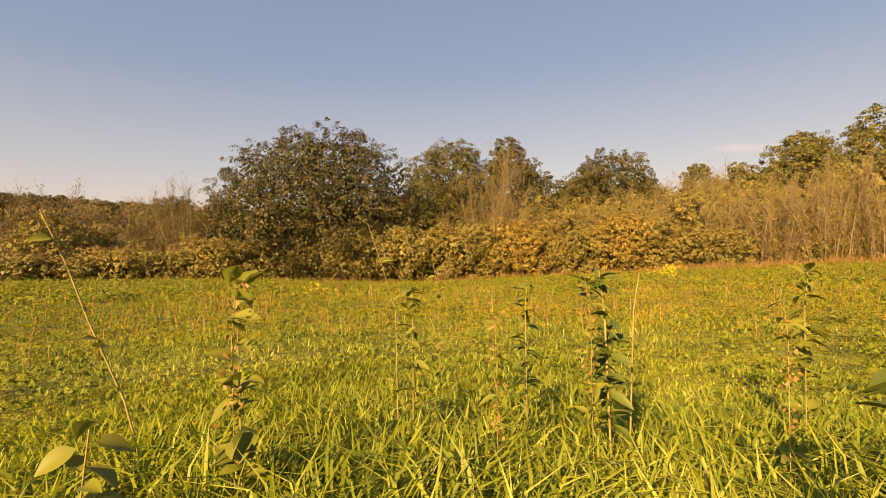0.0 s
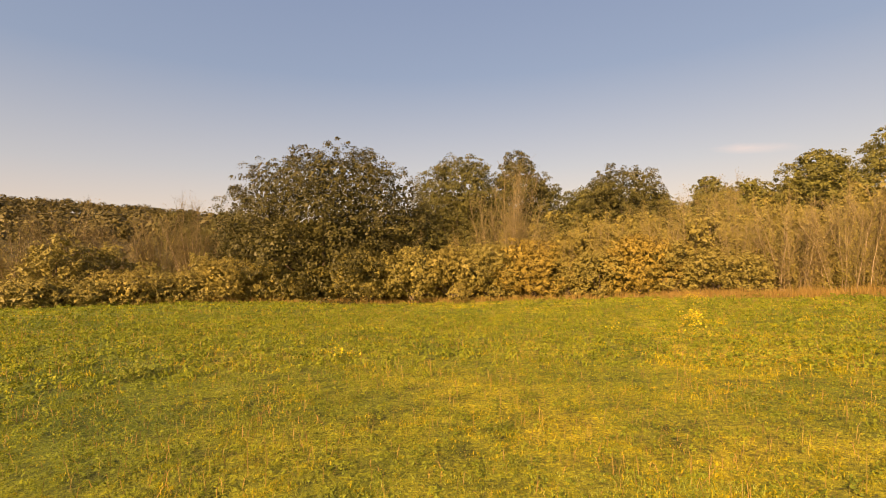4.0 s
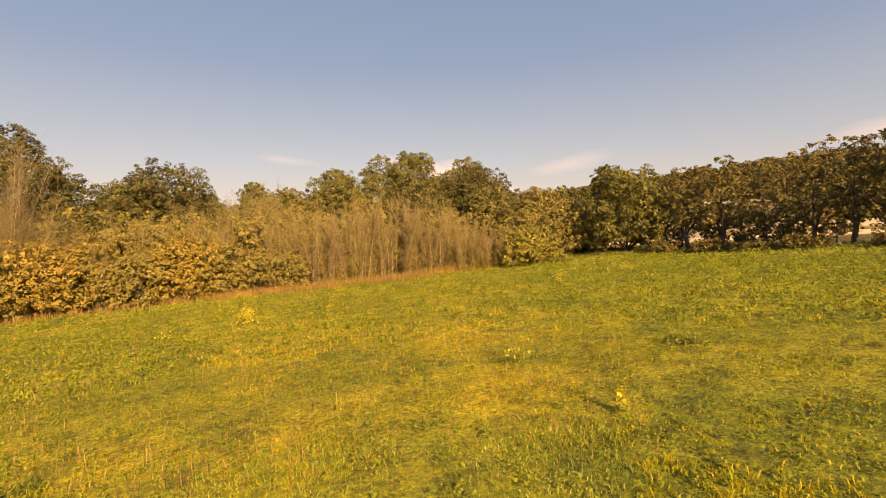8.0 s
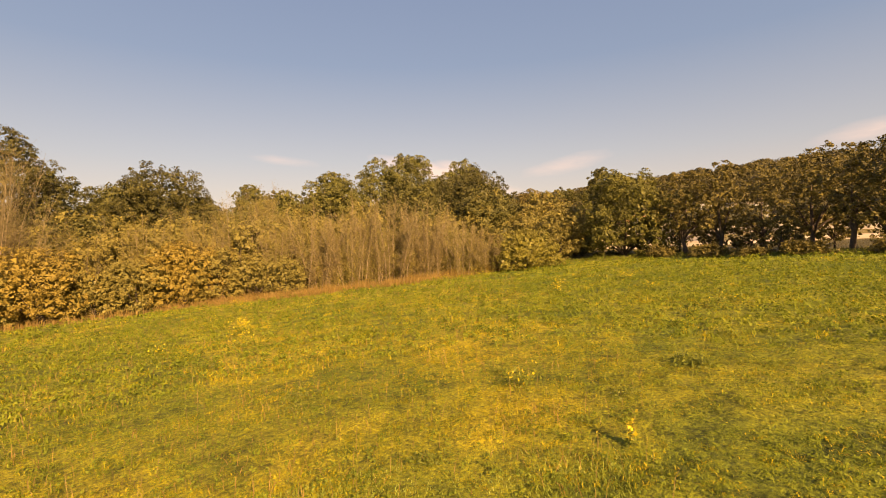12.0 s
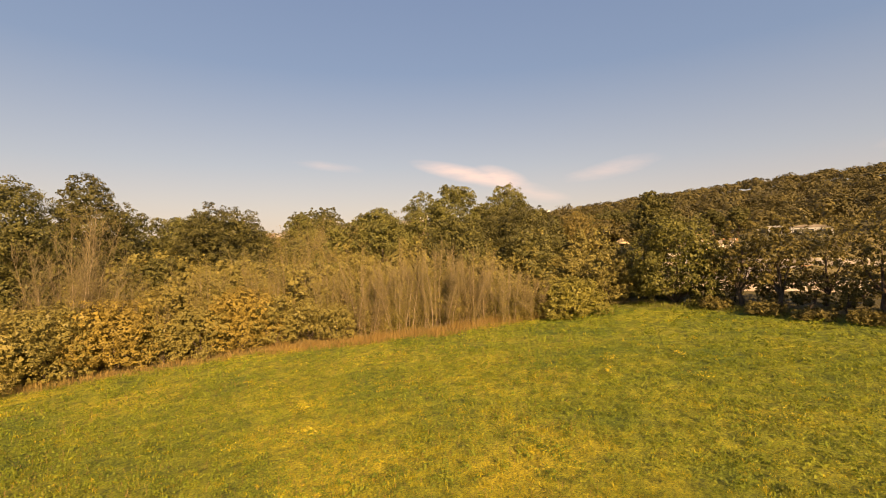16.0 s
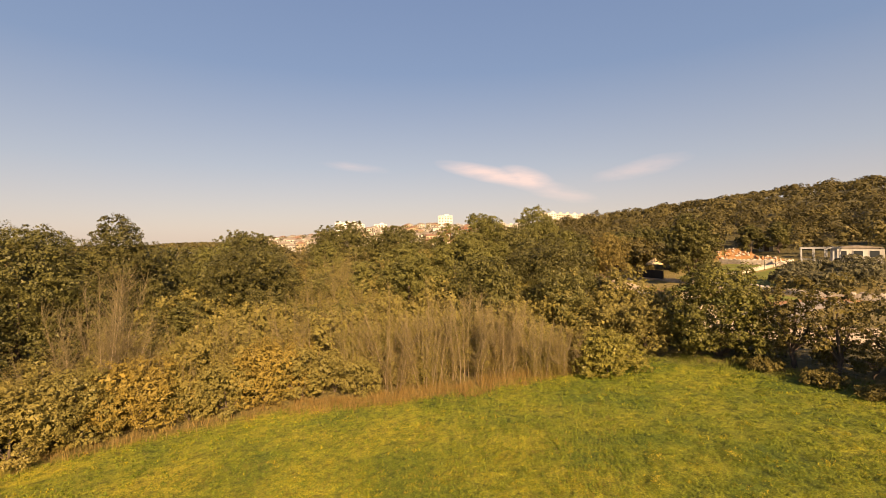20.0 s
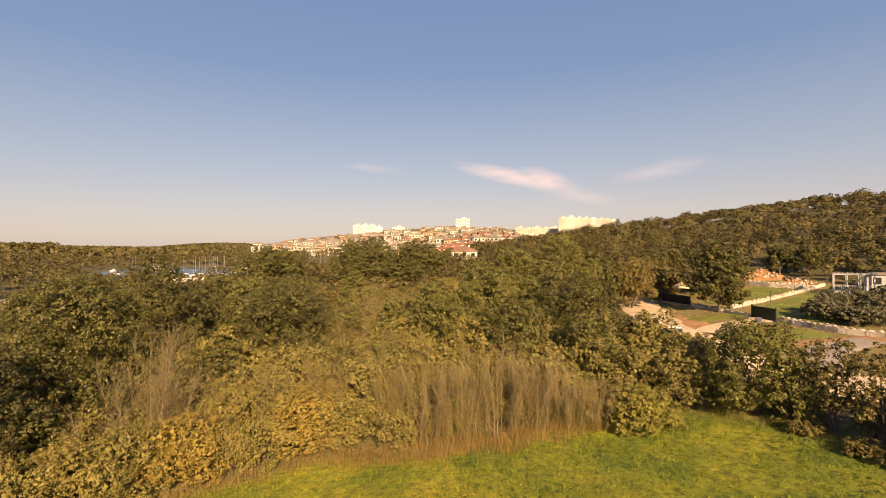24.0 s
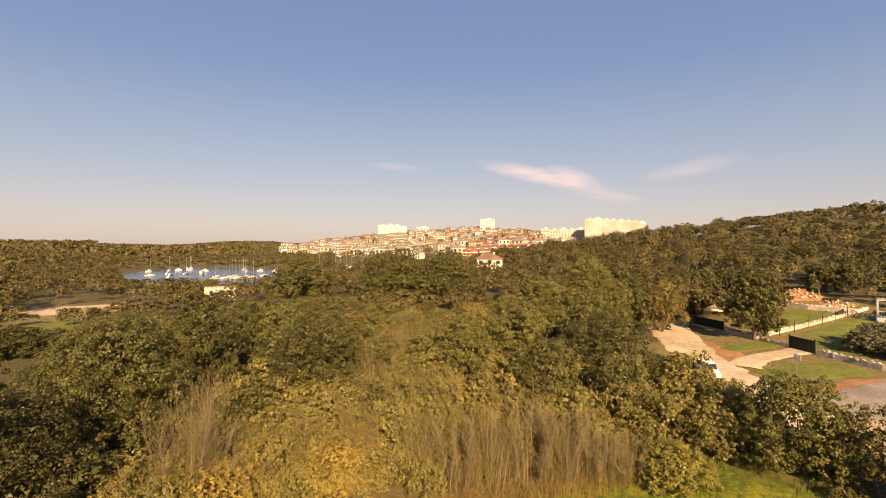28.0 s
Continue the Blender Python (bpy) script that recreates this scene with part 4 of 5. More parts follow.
def draped(name, mat, line, half, lift, label, category, step=1.2, ragged=0.0, seed=1):
    """A strip of surface that follows the ground along a line, with uneven edges."""
    p = np.array(line, float)
    s = np.concatenate([[0], np.cumsum(np.hypot(*np.diff(p, axis=0).T))])
    t = np.linspace(0, s[-1], max(4, int(s[-1] / step)))
    x, y = np.interp(t, s, p[:, 0]), np.interp(t, s, p[:, 1])
    for _ in range(3):
        x[1:-1], y[1:-1] = (x[:-2] + 2 * x[1:-1] + x[2:]) / 4, (y[:-2] + 2 * y[1:-1] + y[2:]) / 4
    dx, dy = np.gradient(x), np.gradient(y)
    ln = np.hypot(dx, dy)
    nx, ny = -dy / ln, dx / ln
    w = np.interp(t, s, np.broadcast_to(np.asarray(half, float), (len(p),)))
    rng = np.random.default_rng(seed)
    k = np.linspace(-1, 1, 9)
    off = w[:, None] * k[None, :] * (1 + ragged * rng.normal(size=(len(t), 1)) * np.abs(k[None, :]))
    gx, gy = x[:, None] + nx[:, None] * off, y[:, None] + ny[:, None] * off
    gz = land(gx, gy) + lift - 0.10 * (np.abs(k[None, :]) > 0.99)
    return tagged(new(name, mesh_grid(name, np.stack([gx, gy, gz], -1), mat)), label, category, kind="structure")


SAND = grained("sandy_gravel", (0.40, 0.31, 0.19), (0.62, 0.50, 0.34), 1.6, 0.95, 0.3, big=0.25)
SOIL = grained("red_soil", (0.24, 0.12, 0.05), (0.40, 0.22, 0.10), 1.3, 0.95, 0.4, big=0.3)
LAWN = grained("lawn", (0.085, 0.105, 0.016), (0.2, 0.21, 0.034), 2.2, 0.95, 0.6, big=0.35)
ASPH = grained("old_asphalt", (0.20, 0.17, 0.14), (0.32, 0.28, 0.23), 4.0, 0.95, 0.2, big=0.3)
STONE = grained("pale_stone", (0.34, 0.29, 0.23), (0.58, 0.52, 0.43), 3.0, 0.95, 0.6)
PLASTER = grained("cream_plaster", (0.48, 0.44, 0.36), (0.61, 0.57, 0.47), 0.8, 0.9, 0.1)
WHITE = grained("white_plaster", (0.56, 0.54, 0.49), (0.70, 0.68, 0.62), 0.8, 0.85, 0.1)
OCHRE = grained("ochre_plaster", (0.38, 0.30, 0.19), (0.50, 0.40, 0.27), 0.8, 0.9, 0.1)
BRICK = grained("red_plaster", (0.34, 0.13, 0.07), (0.48, 0.20, 0.11), 0.8, 0.9, 0.1)
TILE = grained("terracotta_tile", (0.17, 0.095, 0.066), (0.28, 0.165, 0.115), 2.0, 0.9, 0.5)
PALETILE = grained("weathered_tile", (0.17, 0.145, 0.12), (0.29, 0.25, 0.205), 2.0, 0.9, 0.5)
PAINT = grained("white_paint", (0.52, 0.52, 0.50), (0.66, 0.66, 0.64), 2.0, 0.5, 0.05)
GLASS = material("window_glass", (0.03, 0.035, 0.04), 0.08)[0]
BLACK = material("black_rubber", (0.02, 0.02, 0.02), 0.8)[0]
GREENMETAL = grained("dark_green_metal", (0.012, 0.02, 0.014), (0.03, 0.045, 0.03), 6.0, 0.5, 0.1)
METAL = material("galvanised_metal", (0.42, 0.42, 0.42), 0.4, 0.9)[0]
GREYPAINT = grained("greyed_white_paint", (0.36, 0.36, 0.345), (0.48, 0.48, 0.455), 2.0, 0.6, 0.05)
THATCH = grained("pale_canvas", (0.42, 0.32, 0.17), (0.62, 0.50, 0.30), 7.0, 0.95, 0.5, (1, 1, 0.4))
CARPAINT = material("white_car_paint", (0.78, 0.78, 0.76), 0.25)[0]
LAMPRED = material("red_lamp_glass", (0.4, 0.02, 0.015), 0.2)[0]
LAMPCLEAR = material("clear_lamp_glass", (0.6, 0.6, 0.58), 0.15)[0]
BLUE = grained("blue_cover", (0.03, 0.06, 0.16), (0.06, 0.11, 0.26), 2.0, 0.7, 0.1)

# ---- the yards beyond the roadside trees ----
draped("road", SAND, [(84, 46), (74, 39), (64, 31.5), (53.5, 23), (47.5, 16.5), (45.5, 9), (45.5, -2), (47, -16), (50, -34)], [3.4, 3.4, 3.2, 3.2, 3.6, 4.2, 4.2, 4, 4], 0.07, "pale sandy gravel road behind the trees", "road", ragged=0.08)
draped("soil_patch", SOIL, [(67, 31), (62, 26.5), (57.5, 22.5)], [1.6, 2.6, 1.2], 0.06, "orange bare soil beside the sandy road", "soil", ragged=0.2, seed=2)
draped("driveway", SAND, [(58, 22.8), (62.5, 23), (70.5, 20.2)], [2.2, 1.6, 1.5], 0.09, "sandy driveway up to the metal gate", "driveway", ragged=0.05, seed=3)
draped("forecourt", ASPH, [(49, 12), (55, 12), (64, 9)], [3.0, 2.0, 1.6], 0.09, "greyish trodden forecourt beside the road", "forecourt", ragged=0.06, seed=4)
draped("soil_patch", SOIL, [(54, 14.5), (60, 11.8), (66, 8)], [0.8, 2.0, 1.6], 0.06, "reddish soil on the verge by the low wall", "soil", ragged=0.2, seed=5)
draped("verge", LAWN, [(56, 19.5), (61, 17), (66, 14)], [2.2, 3.4, 2.4], 0.05, "short green grass verge in front of the wall", "grass", ragged=0.1, seed=6)
draped("verge", LAWN, [(64, 27), (70, 24.5), (73, 24)], [1.2, 2.2, 1.5], 0.05, "short green grass verge by the driveway", "grass", ragged=0.1, seed=7)
draped("lawn", LAWN, [(72, 17.5), (84, 18.5), (98, 16.5)], [4.5, 5.2, 4.2], 0.05, "mown green plot behind the gate", "lawn", seed=8)
draped("lawn", LAWN, [(80, 29), (92, 27.5), (101, 26)], [2.4, 3.6, 3.6], 0.05, "mown green upper plot between the stone walls", "lawn", seed=9)
draped("sand_patch", SAND, [(104, 29.5), (106, 24), (104, 20.5)], [2.2, 1.8, 1.2], 0.08, "pale trodden earth at the foot of the heap", "soil", ragged=0.1, seed=10)
draped("sand_lot", SAND, [(-9, 124), (-2, 130), (6, 136)], [2.5, 8, 3], 0.12, "bare yellow sandy lot among the woods", "lot", ragged=0.08, seed=11)
draped("clearing", LAWN, [(-12, 104), (-4, 106), (4, 112)], [4, 6, 4], 0.10, "small grassy clearing in the valley woods", "clearing", ragged=0.1, seed=12)


def stone_wall(line, tall, thick, label, seed):
    """Dry stone wall: a core with single stones set on both faces and along the top."""
    rng = np.random.default_rng(seed)
    w = thing("stone_wall", line[0][0], line[0][1], 0, label, "wall")
    shapes = []
    for k in range(4):
        bm = bmesh.new()
        bmesh.ops.create_icosphere(bm, subdivisions=1, radius=0.5)
        for v in bm.verts:
            v.co = v.co * (0.85 + 0.3 * rng.uniform())
            v.co.z *= 0.75
        shapes.append(done(bm, "stone", STONE))
    ox, oy = line[0]
    total = sum(math.dist(a, b) for a, b in zip(line[:-1], line[1:]))
    gap = max(0.75, total / 95)
    bm = bmesh.new()
    for (ax, ay), (bx, by) in zip(line[:-1], line[1:]):
        n = max(1, int(math.dist((ax, ay), (bx, by)) / gap))
        turn = math.degrees(math.atan2(by - ay, bx - ax))
        for i in range(n):
            x, y = ax + (bx - ax) * (i + 0.5) / n, ay + (by - ay) * (i + 0.5) / n
            z = h(x, y) - 0.2
            solid(bm, gap * 1.15, thick * 0.8, tall + 0.12, x - ox, y - oy, z, turn)
            for row in range(3):
                q = part("stone", shapes[rng.integers(4)], w)
                q.matrix_basis = pose(x - ox + rng.normal() * 0.1, y - oy + rng.normal() * 0.06, z + 0.2 + tall * (0.2 + 0.35 * row), rng.uniform(0, 360), 0, turn + rng.uniform(-12, 12)) @ Matrix.Diagonal((gap * rng.uniform(0.8, 1.15), thick * rng.uniform(0.85, 1.1), tall * 0.45, 1))
    part("core", done(bm, "core", STONE), w)
    return w


stone_wall([(69.5, 18.2), (66.8, 12), (65.5, 4), (66, -8)], 0.7, 0.5, "low pale dry stone wall along the verge", 1)
stone_wall([(77.2, 25.8), (88, 23.5), (99, 21.2), (106, 19.8)], 0.55, 0.45, "pale dry stone wall between the plots", 2)
stone_wall([(103, 31), (101.8, 27), (101.6, 22)], 0.9, 0.7, "rough pale stone retaining wall below the heap", 3)
stone_wall([(75.4, 31), (73.2, 25.6), (71.4, 21.9)], 0.5, 0.4, "low pale stone footing of the plot fence", 4)

# sliding gate
gx, gy = 71.3, 21.6
gate = thing("metal_gate", gx, gy, h(70.4, 20.2), "dark green sheet metal sliding gate, closed", "gate", turn=math.degrees(math.atan2(18.7 - 21.6, 69.5 - 71.3)))
part("gate_frame", box_mesh("gate_frame", GREENMETAL, (3.5, 0.07, 0.08, 1.75, 0, 0.1), (3.5, 0.07, 0.08, 1.75, 0, 1.55), (0.08, 0.07, 1.5, 0.04, 0, 0.12), (0.08, 0.07, 1.5, 3.46, 0, 0.12), bevel=0.008), gate)
board = box_mesh("board", GREENMETAL, (0.40, 0.03, 1.38, 0, 0, 0.17), bevel=0.006)
for k in range(8):
    part("board", board, gate).matrix_basis = pose(0.30 + 0.415 * k, 0, 0)
post = box_mesh("post", GREENMETAL, (0.14, 0.14, 1.9, 0, 0, -0.1), bevel=0.01)
for x in (-0.1, 3.6):
    part("post", post, gate).matrix_basis = pose(x, 0.02, 0)

# dark garden fence
fence = thing("garden_fence", 78.4, 36.7, h(77, 34), "black mesh garden fence on a low footing", "fence", turn=math.degrees(math.atan2(31.2 - 36.7, 75.7 - 78.4)))
panel = box_mesh("panel", BLACK, (1.48, 0.03, 1.3, 0.75, 0, 0.25), bevel=0.005)
fpost = box_mesh("post", GREENMETAL, (0.07, 0.07, 1.75, 0, 0, -0.1), bevel=0.008)
for k in range(5):
    part("post", fpost, fence).matrix_basis = pose(1.54 * k, 0, 0)
    if k < 4:
        part("panel", panel, fence).matrix_basis = pose(1.54 * k + 0.02, 0, 0)
part("footing", box_mesh("footing", STONE, (6.4, 0.25, 0.5, 3.1, 0, -0.25), bevel=0.02), fence)

# slim wire fence posts along the plot
plot_fence = thing("plot_fence", 74, 25.4, h(74, 25.4), "thin dark fence posts with two wires", "fence")
for k in range(7):
    x, y = 74 + 4 * k, 25.4 - 0.75 * k
    part("post", fpost, plot_fence).matrix_basis = pose(x - 74, y - 25.4, h(x, y) - h(74, 25.4))
for zz in (0.7, 1.4):
    part("wire", tubes("wire", [[(4 * k, -0.75 * k, h(74 + 4 * k, 25.4 - 0.75 * k) - h(74, 25.4) + zz, 0.008) for k in range(7)]], METAL, 4), plot_fence)

# sign board on a post
sign = thing("sign_board", 57.1, 17.2, h(57.1, 17.2), "white notice board on a thin metal post", "sign", turn=62)
part("post", tubes("post", [[(0, 0, -0.2, 0.035), (0, 0, 2.4, 0.035)]], METAL, 8), sign)
part("board", box_mesh("board", PAINT, (0.8, 0.04, 0.55, 0, -0.06, 1.9), bevel=0.01), sign, "white board")
for k in range(3):
    part("lettering_bar", box_mesh("lettering_bar", BLACK, (0.6 - 0.12 * k, 0.006, 0.06, 0, -0.085, 2.28 - 0.17 * k)), sign)

# canvas parasol
para = thing("garden_parasol", 82.2, 35.2, h(82.2, 35.2), "pale straw-coloured garden parasol, open", "parasol")
bm = bmesh.new()
bmesh.ops.create_cone(bm, segments=12, radius1=1.5, radius2=0.12, depth=1.1, cap_ends=False, matrix=Matrix.Translation((0, 0, 2.55)))
bmesh.ops.solidify(bm, geom=bm.faces[:], thickness=0.05)
part("canopy", done(bm, "canopy", THATCH), para)
part("pole", tubes("pole", [[(0, 0, -0.1, 0.05), (0, 0, 3.0, 0.045)]], BARK, 8), para)
for k in range(6):
    a = k * math.pi / 3
    part("rib", tubes("rib", [[(0.05 * math.cos(a), 0.05 * math.sin(a), 2.85, 0.02), (1.4 * math.cos(a), 1.4 * math.sin(a), 2.0, 0.015)]], BARK, 5), para)


def rubble(x, y, sx, sy, tall, label, seed, n):
    """Heap of earth with single stones lying on it."""
    rng = np.random.default_rng(seed)
    t = thing("rubble_heap", x, y, h(x, y), label, "heap", turn=-68)
    u, v = np.meshgrid(np.linspace(-1, 1, 34), np.linspace(-1, 1, 24), indexing="ij")
    rr = np.sqrt(u * u + v * v)
    hz = tall * np.clip(1 - rr ** 1.6, 0, 1) * (0.75 + 0.3 * np.sin(5 * u + 1) * np.sin(4 * v)) + 0.12 * np.sin(17 * u) * np.sin(15 * v) * (rr < 1) - 0.35
    part("earth", mesh_grid("earth", np.stack([u * sx, v * sy, hz], -1), SOIL), t)
    shapes = []
    for k in range(3):
        bm = bmesh.new()
        bmesh.ops.create_icosphere(bm, subdivisions=1, radius=0.5)
        for q in bm.verts:
            q.co *= 0.75 + 0.45 * rng.uniform()
        shapes.append(done(bm, "stone", [STONE, SOIL, STONE][k]))
    for k in range(n):
        a, r = rng.uniform(0, 6.28), math.sqrt(rng.uniform(0.0, 1.0))
        uu, vv = r * math.cos(a), r * math.sin(a)
        zz = tall * max(0, 1 - r ** 1.6) * (0.75 + 0.3 * math.sin(5 * uu + 1) * math.sin(4 * vv)) - 0.2
        sc = rng.uniform(0.25, 0.8)
        part("stone", shapes[rng.integers(3)], t).matrix_basis = pose(uu * sx, vv * sy, max(zz, 0.0), *rng.uniform(0, 360, 3)) @ Matrix.Diagonal((sc, sc * rng.uniform(0.6, 1), sc * 0.7, 1))


rubble(112, 31.5, 6.0, 3.0, 2.6, "heap of orange earth and broken pale stone", 5, 90)
rubble(108, 24.5, 3.6, 1.8, 1.2, "smaller heap of earth and broken stone", 6, 50)

# terrace with mobile home
home = thing("mobile_home", 100.0, 13.6, h(100, 13.6), "white mobile home with a covered railed terrace", "house", turn=-78)
part("deck", box_mesh("deck", GREYPAINT, (5.2, 3.2, 0.9, -1.6, -1.7, -0.5), bevel=0.02), home)
hpost = box_mesh("post", GREYPAINT, (0.16, 0.16, 2.7, 0, 0, 0.38), bevel=0.01)
for x in (-4.05, -2.4, -0.8, 0.85):
    for y in (-3.15, -0.3):
        part("post", hpost, home).matrix_basis = pose(x, y, 0)
part("roof_frame", box_mesh("roof_frame", GREYPAINT, (5.3, 0.14, 0.22, -1.6, -3.15, 3.05), (5.3, 0.14, 0.22, -1.6, -0.3, 3.05), (0.14, 3.0, 0.22, -4.1, -1.7, 3.052), (0.14, 3.0, 0.22, 0.9, -1.7, 3.052), bevel=0.01), home)
slat = box_mesh("slat", GREYPAINT, (0.10, 3.2, 0.08, 0, -1.7, 3.27))
for k in range(9):
    part("slat", slat, home).matrix_basis = pose(-4.0 + 0.6 * k, 0, 0)
part("rail", box_mesh("rail", GREYPAINT, (5.0, 0.07, 0.07, -1.6, -3.15, 1.35), (0.07, 2.8, 0.07, -4.05, -1.7, 1.352)), home)
bal = box_mesh("baluster", GREYPAINT, (0.05, 0.04, 0.9, 0, -3.15, 0.42))
for k in range(18):
    part("baluster", bal, home).matrix_basis = pose(-3.9 + 0.27 * k, 0, 0)
part("body", box_mesh("body", GREYPAINT, (6.4, 3.4, 2.9, 3.4, 1.6, 0.1), bevel=0.04), home)
part("roof", prism("roof", PALETILE, [(0.0, 2.99), (6.8, 2.99), (6.8, 3.1), (3.4, 3.5), (0.0, 3.1)], -0.25, 3.45), home)
for x in (1.4, 3.4, 5.4):
    w = part("window", box_mesh("window", GREYPAINT, (1.3, 0.08, 1.2, x, -0.12, 1.5), bevel=0.01), home)
    part("pane", box_mesh("pane", GLASS, (1.14, 0.03, 1.04, x, -0.17, 1.58)), w)

shed = thing("garden_shed", 123, 27.6, h(123, 27.6), "small white shed against the hillside wood", "shed", turn=-70)
part("wall", box_mesh("wall", GREYPAINT, (2.4, 2.0, 2.3, 0, 0, -0.1), bevel=0.02), shed)
part("roof", prism("roof", PALETILE, [(-1.45, 2.24), (1.45, 2.24), (1.45, 2.32), (0, 2.75), (-1.45, 2.32)], -1.2, 1.2), shed)
part("door", box_mesh("door", BARK, (0.85, 0.06, 1.9, 0, -1.02, 0.0), bevel=0.01), shed)


def car(x, y, turn, label):
    c = thing("car", x, y, h(x, y) + 0.07, label, "car", turn=turn)
    low = [(-2.05, 0.28), (-2.1, 0.55), (-2.0, 0.86), (-1.2, 0.93), (1.1, 0.93), (1.95, 0.78), (2.08, 0.5), (2.0, 0.28)]
    bm = bmesh.new()
    rows = [[bm.verts.new((px, w * (1 if pz < 0.9 else 0.97), pz)) for px, pz in low] for w in (-0.83, 0.83)]
    bm.faces.new(rows[0])
    bm.faces.new(rows[1][::-1])
    for i in range(len(low)):
        j = (i + 1) % len(low)
        bm.faces.new((rows[0][i], rows[1][i], rows[1][j], rows[0][j]))
    bmesh.ops.bevel(bm, geom=bm.edges[:], offset=0.05, segments=2, affect="EDGES")
    part("body", done(bm, "body", CARPAINT), c)
    part("cabin_glass", prism("cabin_glass", GLASS, [(-1.75, 0.9), (-1.35, 1.40), (0.35, 1.42), (1.05, 0.9)], -0.70, 0.70), c)
    part("roof", prism("roof", CARPAINT, [(-1.45, 1.38), (-1.3, 1.47), (0.25, 1.49), (0.45, 1.40)], -0.66, 0.66), c, "white roof panel")
    tyre, rim = bmesh.new(), bmesh.new()
    bmesh.ops.create_cone(tyre, segments=20, radius1=0.31, radius2=0.31, depth=0.2, cap_ends=True, matrix=Matrix.Rotation(radians(90), 4, "X"))
    bmesh.ops.bevel(tyre, geom=tyre.edges[:], offset=0.02, segments=1, affect="EDGES")
    bmesh.ops.create_cone(rim, segments=14, radius1=0.19, radius2=0.17, depth=0.23, cap_ends=True, matrix=Matrix.Rotation(radians(90), 4, "X"))
    tyre, rim = done(tyre, "tyre", BLACK), done(rim, "rim", METAL)
    for wx in (-1.3, 1.3):
        for wy in (-0.76, 0.76):
            w = part("wheel", tyre, c)
            w.matrix_basis = pose(wx, wy, 0.31)
            part("rim", rim, w)
    for wy in (-0.6, 0.6):
        part("headlight", box_mesh("headlight", LAMPCLEAR, (0.08, 0.3, 0.14, 2.03, wy, 0.56), bevel=0.02), c)
        part("tail_light", box_mesh("tail_light", LAMPRED, (0.07, 0.24, 0.18, -2.05, wy, 0.6), bevel=0.02), c)
    part("bumper", box_mesh("bumper", CARPAINT, (0.12, 1.5, 0.18, 2.06, 0, 0.3), bevel=0.03), c)


car(51.6, 23.7, 215, "white hatchback parked on the sandy road")

# trees and shrubs round the yards
YARD_TREES = [("oak", -10.4, 79.5, 4.2, 3.0), ("oak", -7.4, 80.5, 4.0, 2.6), ("oak", -5.2, 82.5, 3.4, 2.0), ("oak", -3.4, 85.0, 2.8, 1.8), ("bush", 46.0, 22.0, 1.9, 1.0), ("bush", 44.2, 20.2, 2.4, 1.5), ("mid", 73.2, 26.3, 11.0, 3.6), ("mid", 82, 41.5, 8.6, 3.0), ("mid", 90, 34.5, 7.8, 2.6), ("mid", 119, 29.5, 7, 2.6), ("mid", 120, 24.5, 7, 2.6), ("mid", 97, 33.5, 8.2, 3.2), ("mid", 77, 49, 9, 3.8), ("green", 57.5, 42, 12.4, 4.2), ("grove", 61, 102, 13.0, 8.0), ("grove", 74, 97, 11.8, 7.5), ("grove", 40.5, 109, 11.6, 7.5), ("bush", 49.6, 22.9, 1.6, 0.8), ("bush", 52.4, 26.6, 1.8, 1.1), ("mid", 82, 43, 8.5, 3.6), ("mid", 75, 44.5, 7.6, 3.4), ("mid", 88, 40, 8.8, 3.4), ("mid", 93, 37.5, 8.2, 3.2), ("mid", 66, 41, 7.4, 3.6),
              ("bush", 47.6, 25.6, 2.0, 1.3), ("bush", 44.6, 23.3, 2.3, 1.5), ("olive", 41.2, 21.5, 3.2, 2.0), ("row", 38.5, 17.2, 3.0, 2.2), ("olive", 74.5, 14.6, 2.6, 2.2), ("olive", 78.5, 14.2, 3.0, 2.4), ("olive", 82.5, 12.2, 3.0, 2.6), ("olive", 73, 10.4, 2.4, 2.2), ("olive", 77, 8.5, 2.8, 2.6), ("olive", 86, 9, 3.2, 2.8),
              ("bush", 31.6, 5.6, 0.7, 1.0), ("bush", 30.3, 3.2, 0.6, 0.9), ("bush", 29.0, 0.8, 0.7, 1.0), ("bush", 33.4, 8.6, 0.7, 0.9), ("bush", 27.6, -2.5, 0.7, 1.0), ("row", 34.9, 5.6, 2.9, 1.2), ("row", 35.6, 1.4, 2.6, 1.2), ("row", 33.0, -0.4, 2.4, 1.0), ("row", 31.2, 1.9, 2.2, 1.0), ("row", 30.6, -2.6, 2.6, 1.1), ("row", 33.8, 3.8, 2.4, 1.0), ("row", 36.8, 8.2, 3.0, 1.3)]
for i, (kind, x, y, hh, rad) in enumerate(YARD_TREES):
    mat, foot, lobes_n, dens, leaf, name, word = KINDS[kind]
    word = {"bush": "low green bramble shrub under the roadside trees", "olive": "grey-olive shrub in the garden plot", "row": "small olive-brown tree beside the road"}.get(kind, word)
    if kind == "olive":
        mat = GREYOLIVE
    if kind == "bush" and x < 40:
        mat = ROWLEAF
    rad *= WIDER[kind]
    area = 2 * math.pi * rad * (rad + hh * 0.6)
    k = 0.25 if y > 90 else 0.8 if x > 40 else 1.0
    leaf *= 1.9 if y > 90 else 1.25 if x > 40 else 1.0
    tree(name if kind != "olive" else "garden_shrub", x, y, word, "tree" if "tree" in name and kind != "olive" else "shrub", tree_meshes(400 + i, hh, rad, int(k * dens * area / 8), leaf, mat, foot, lobes_n, closed=kind != "row"), group=EAST)


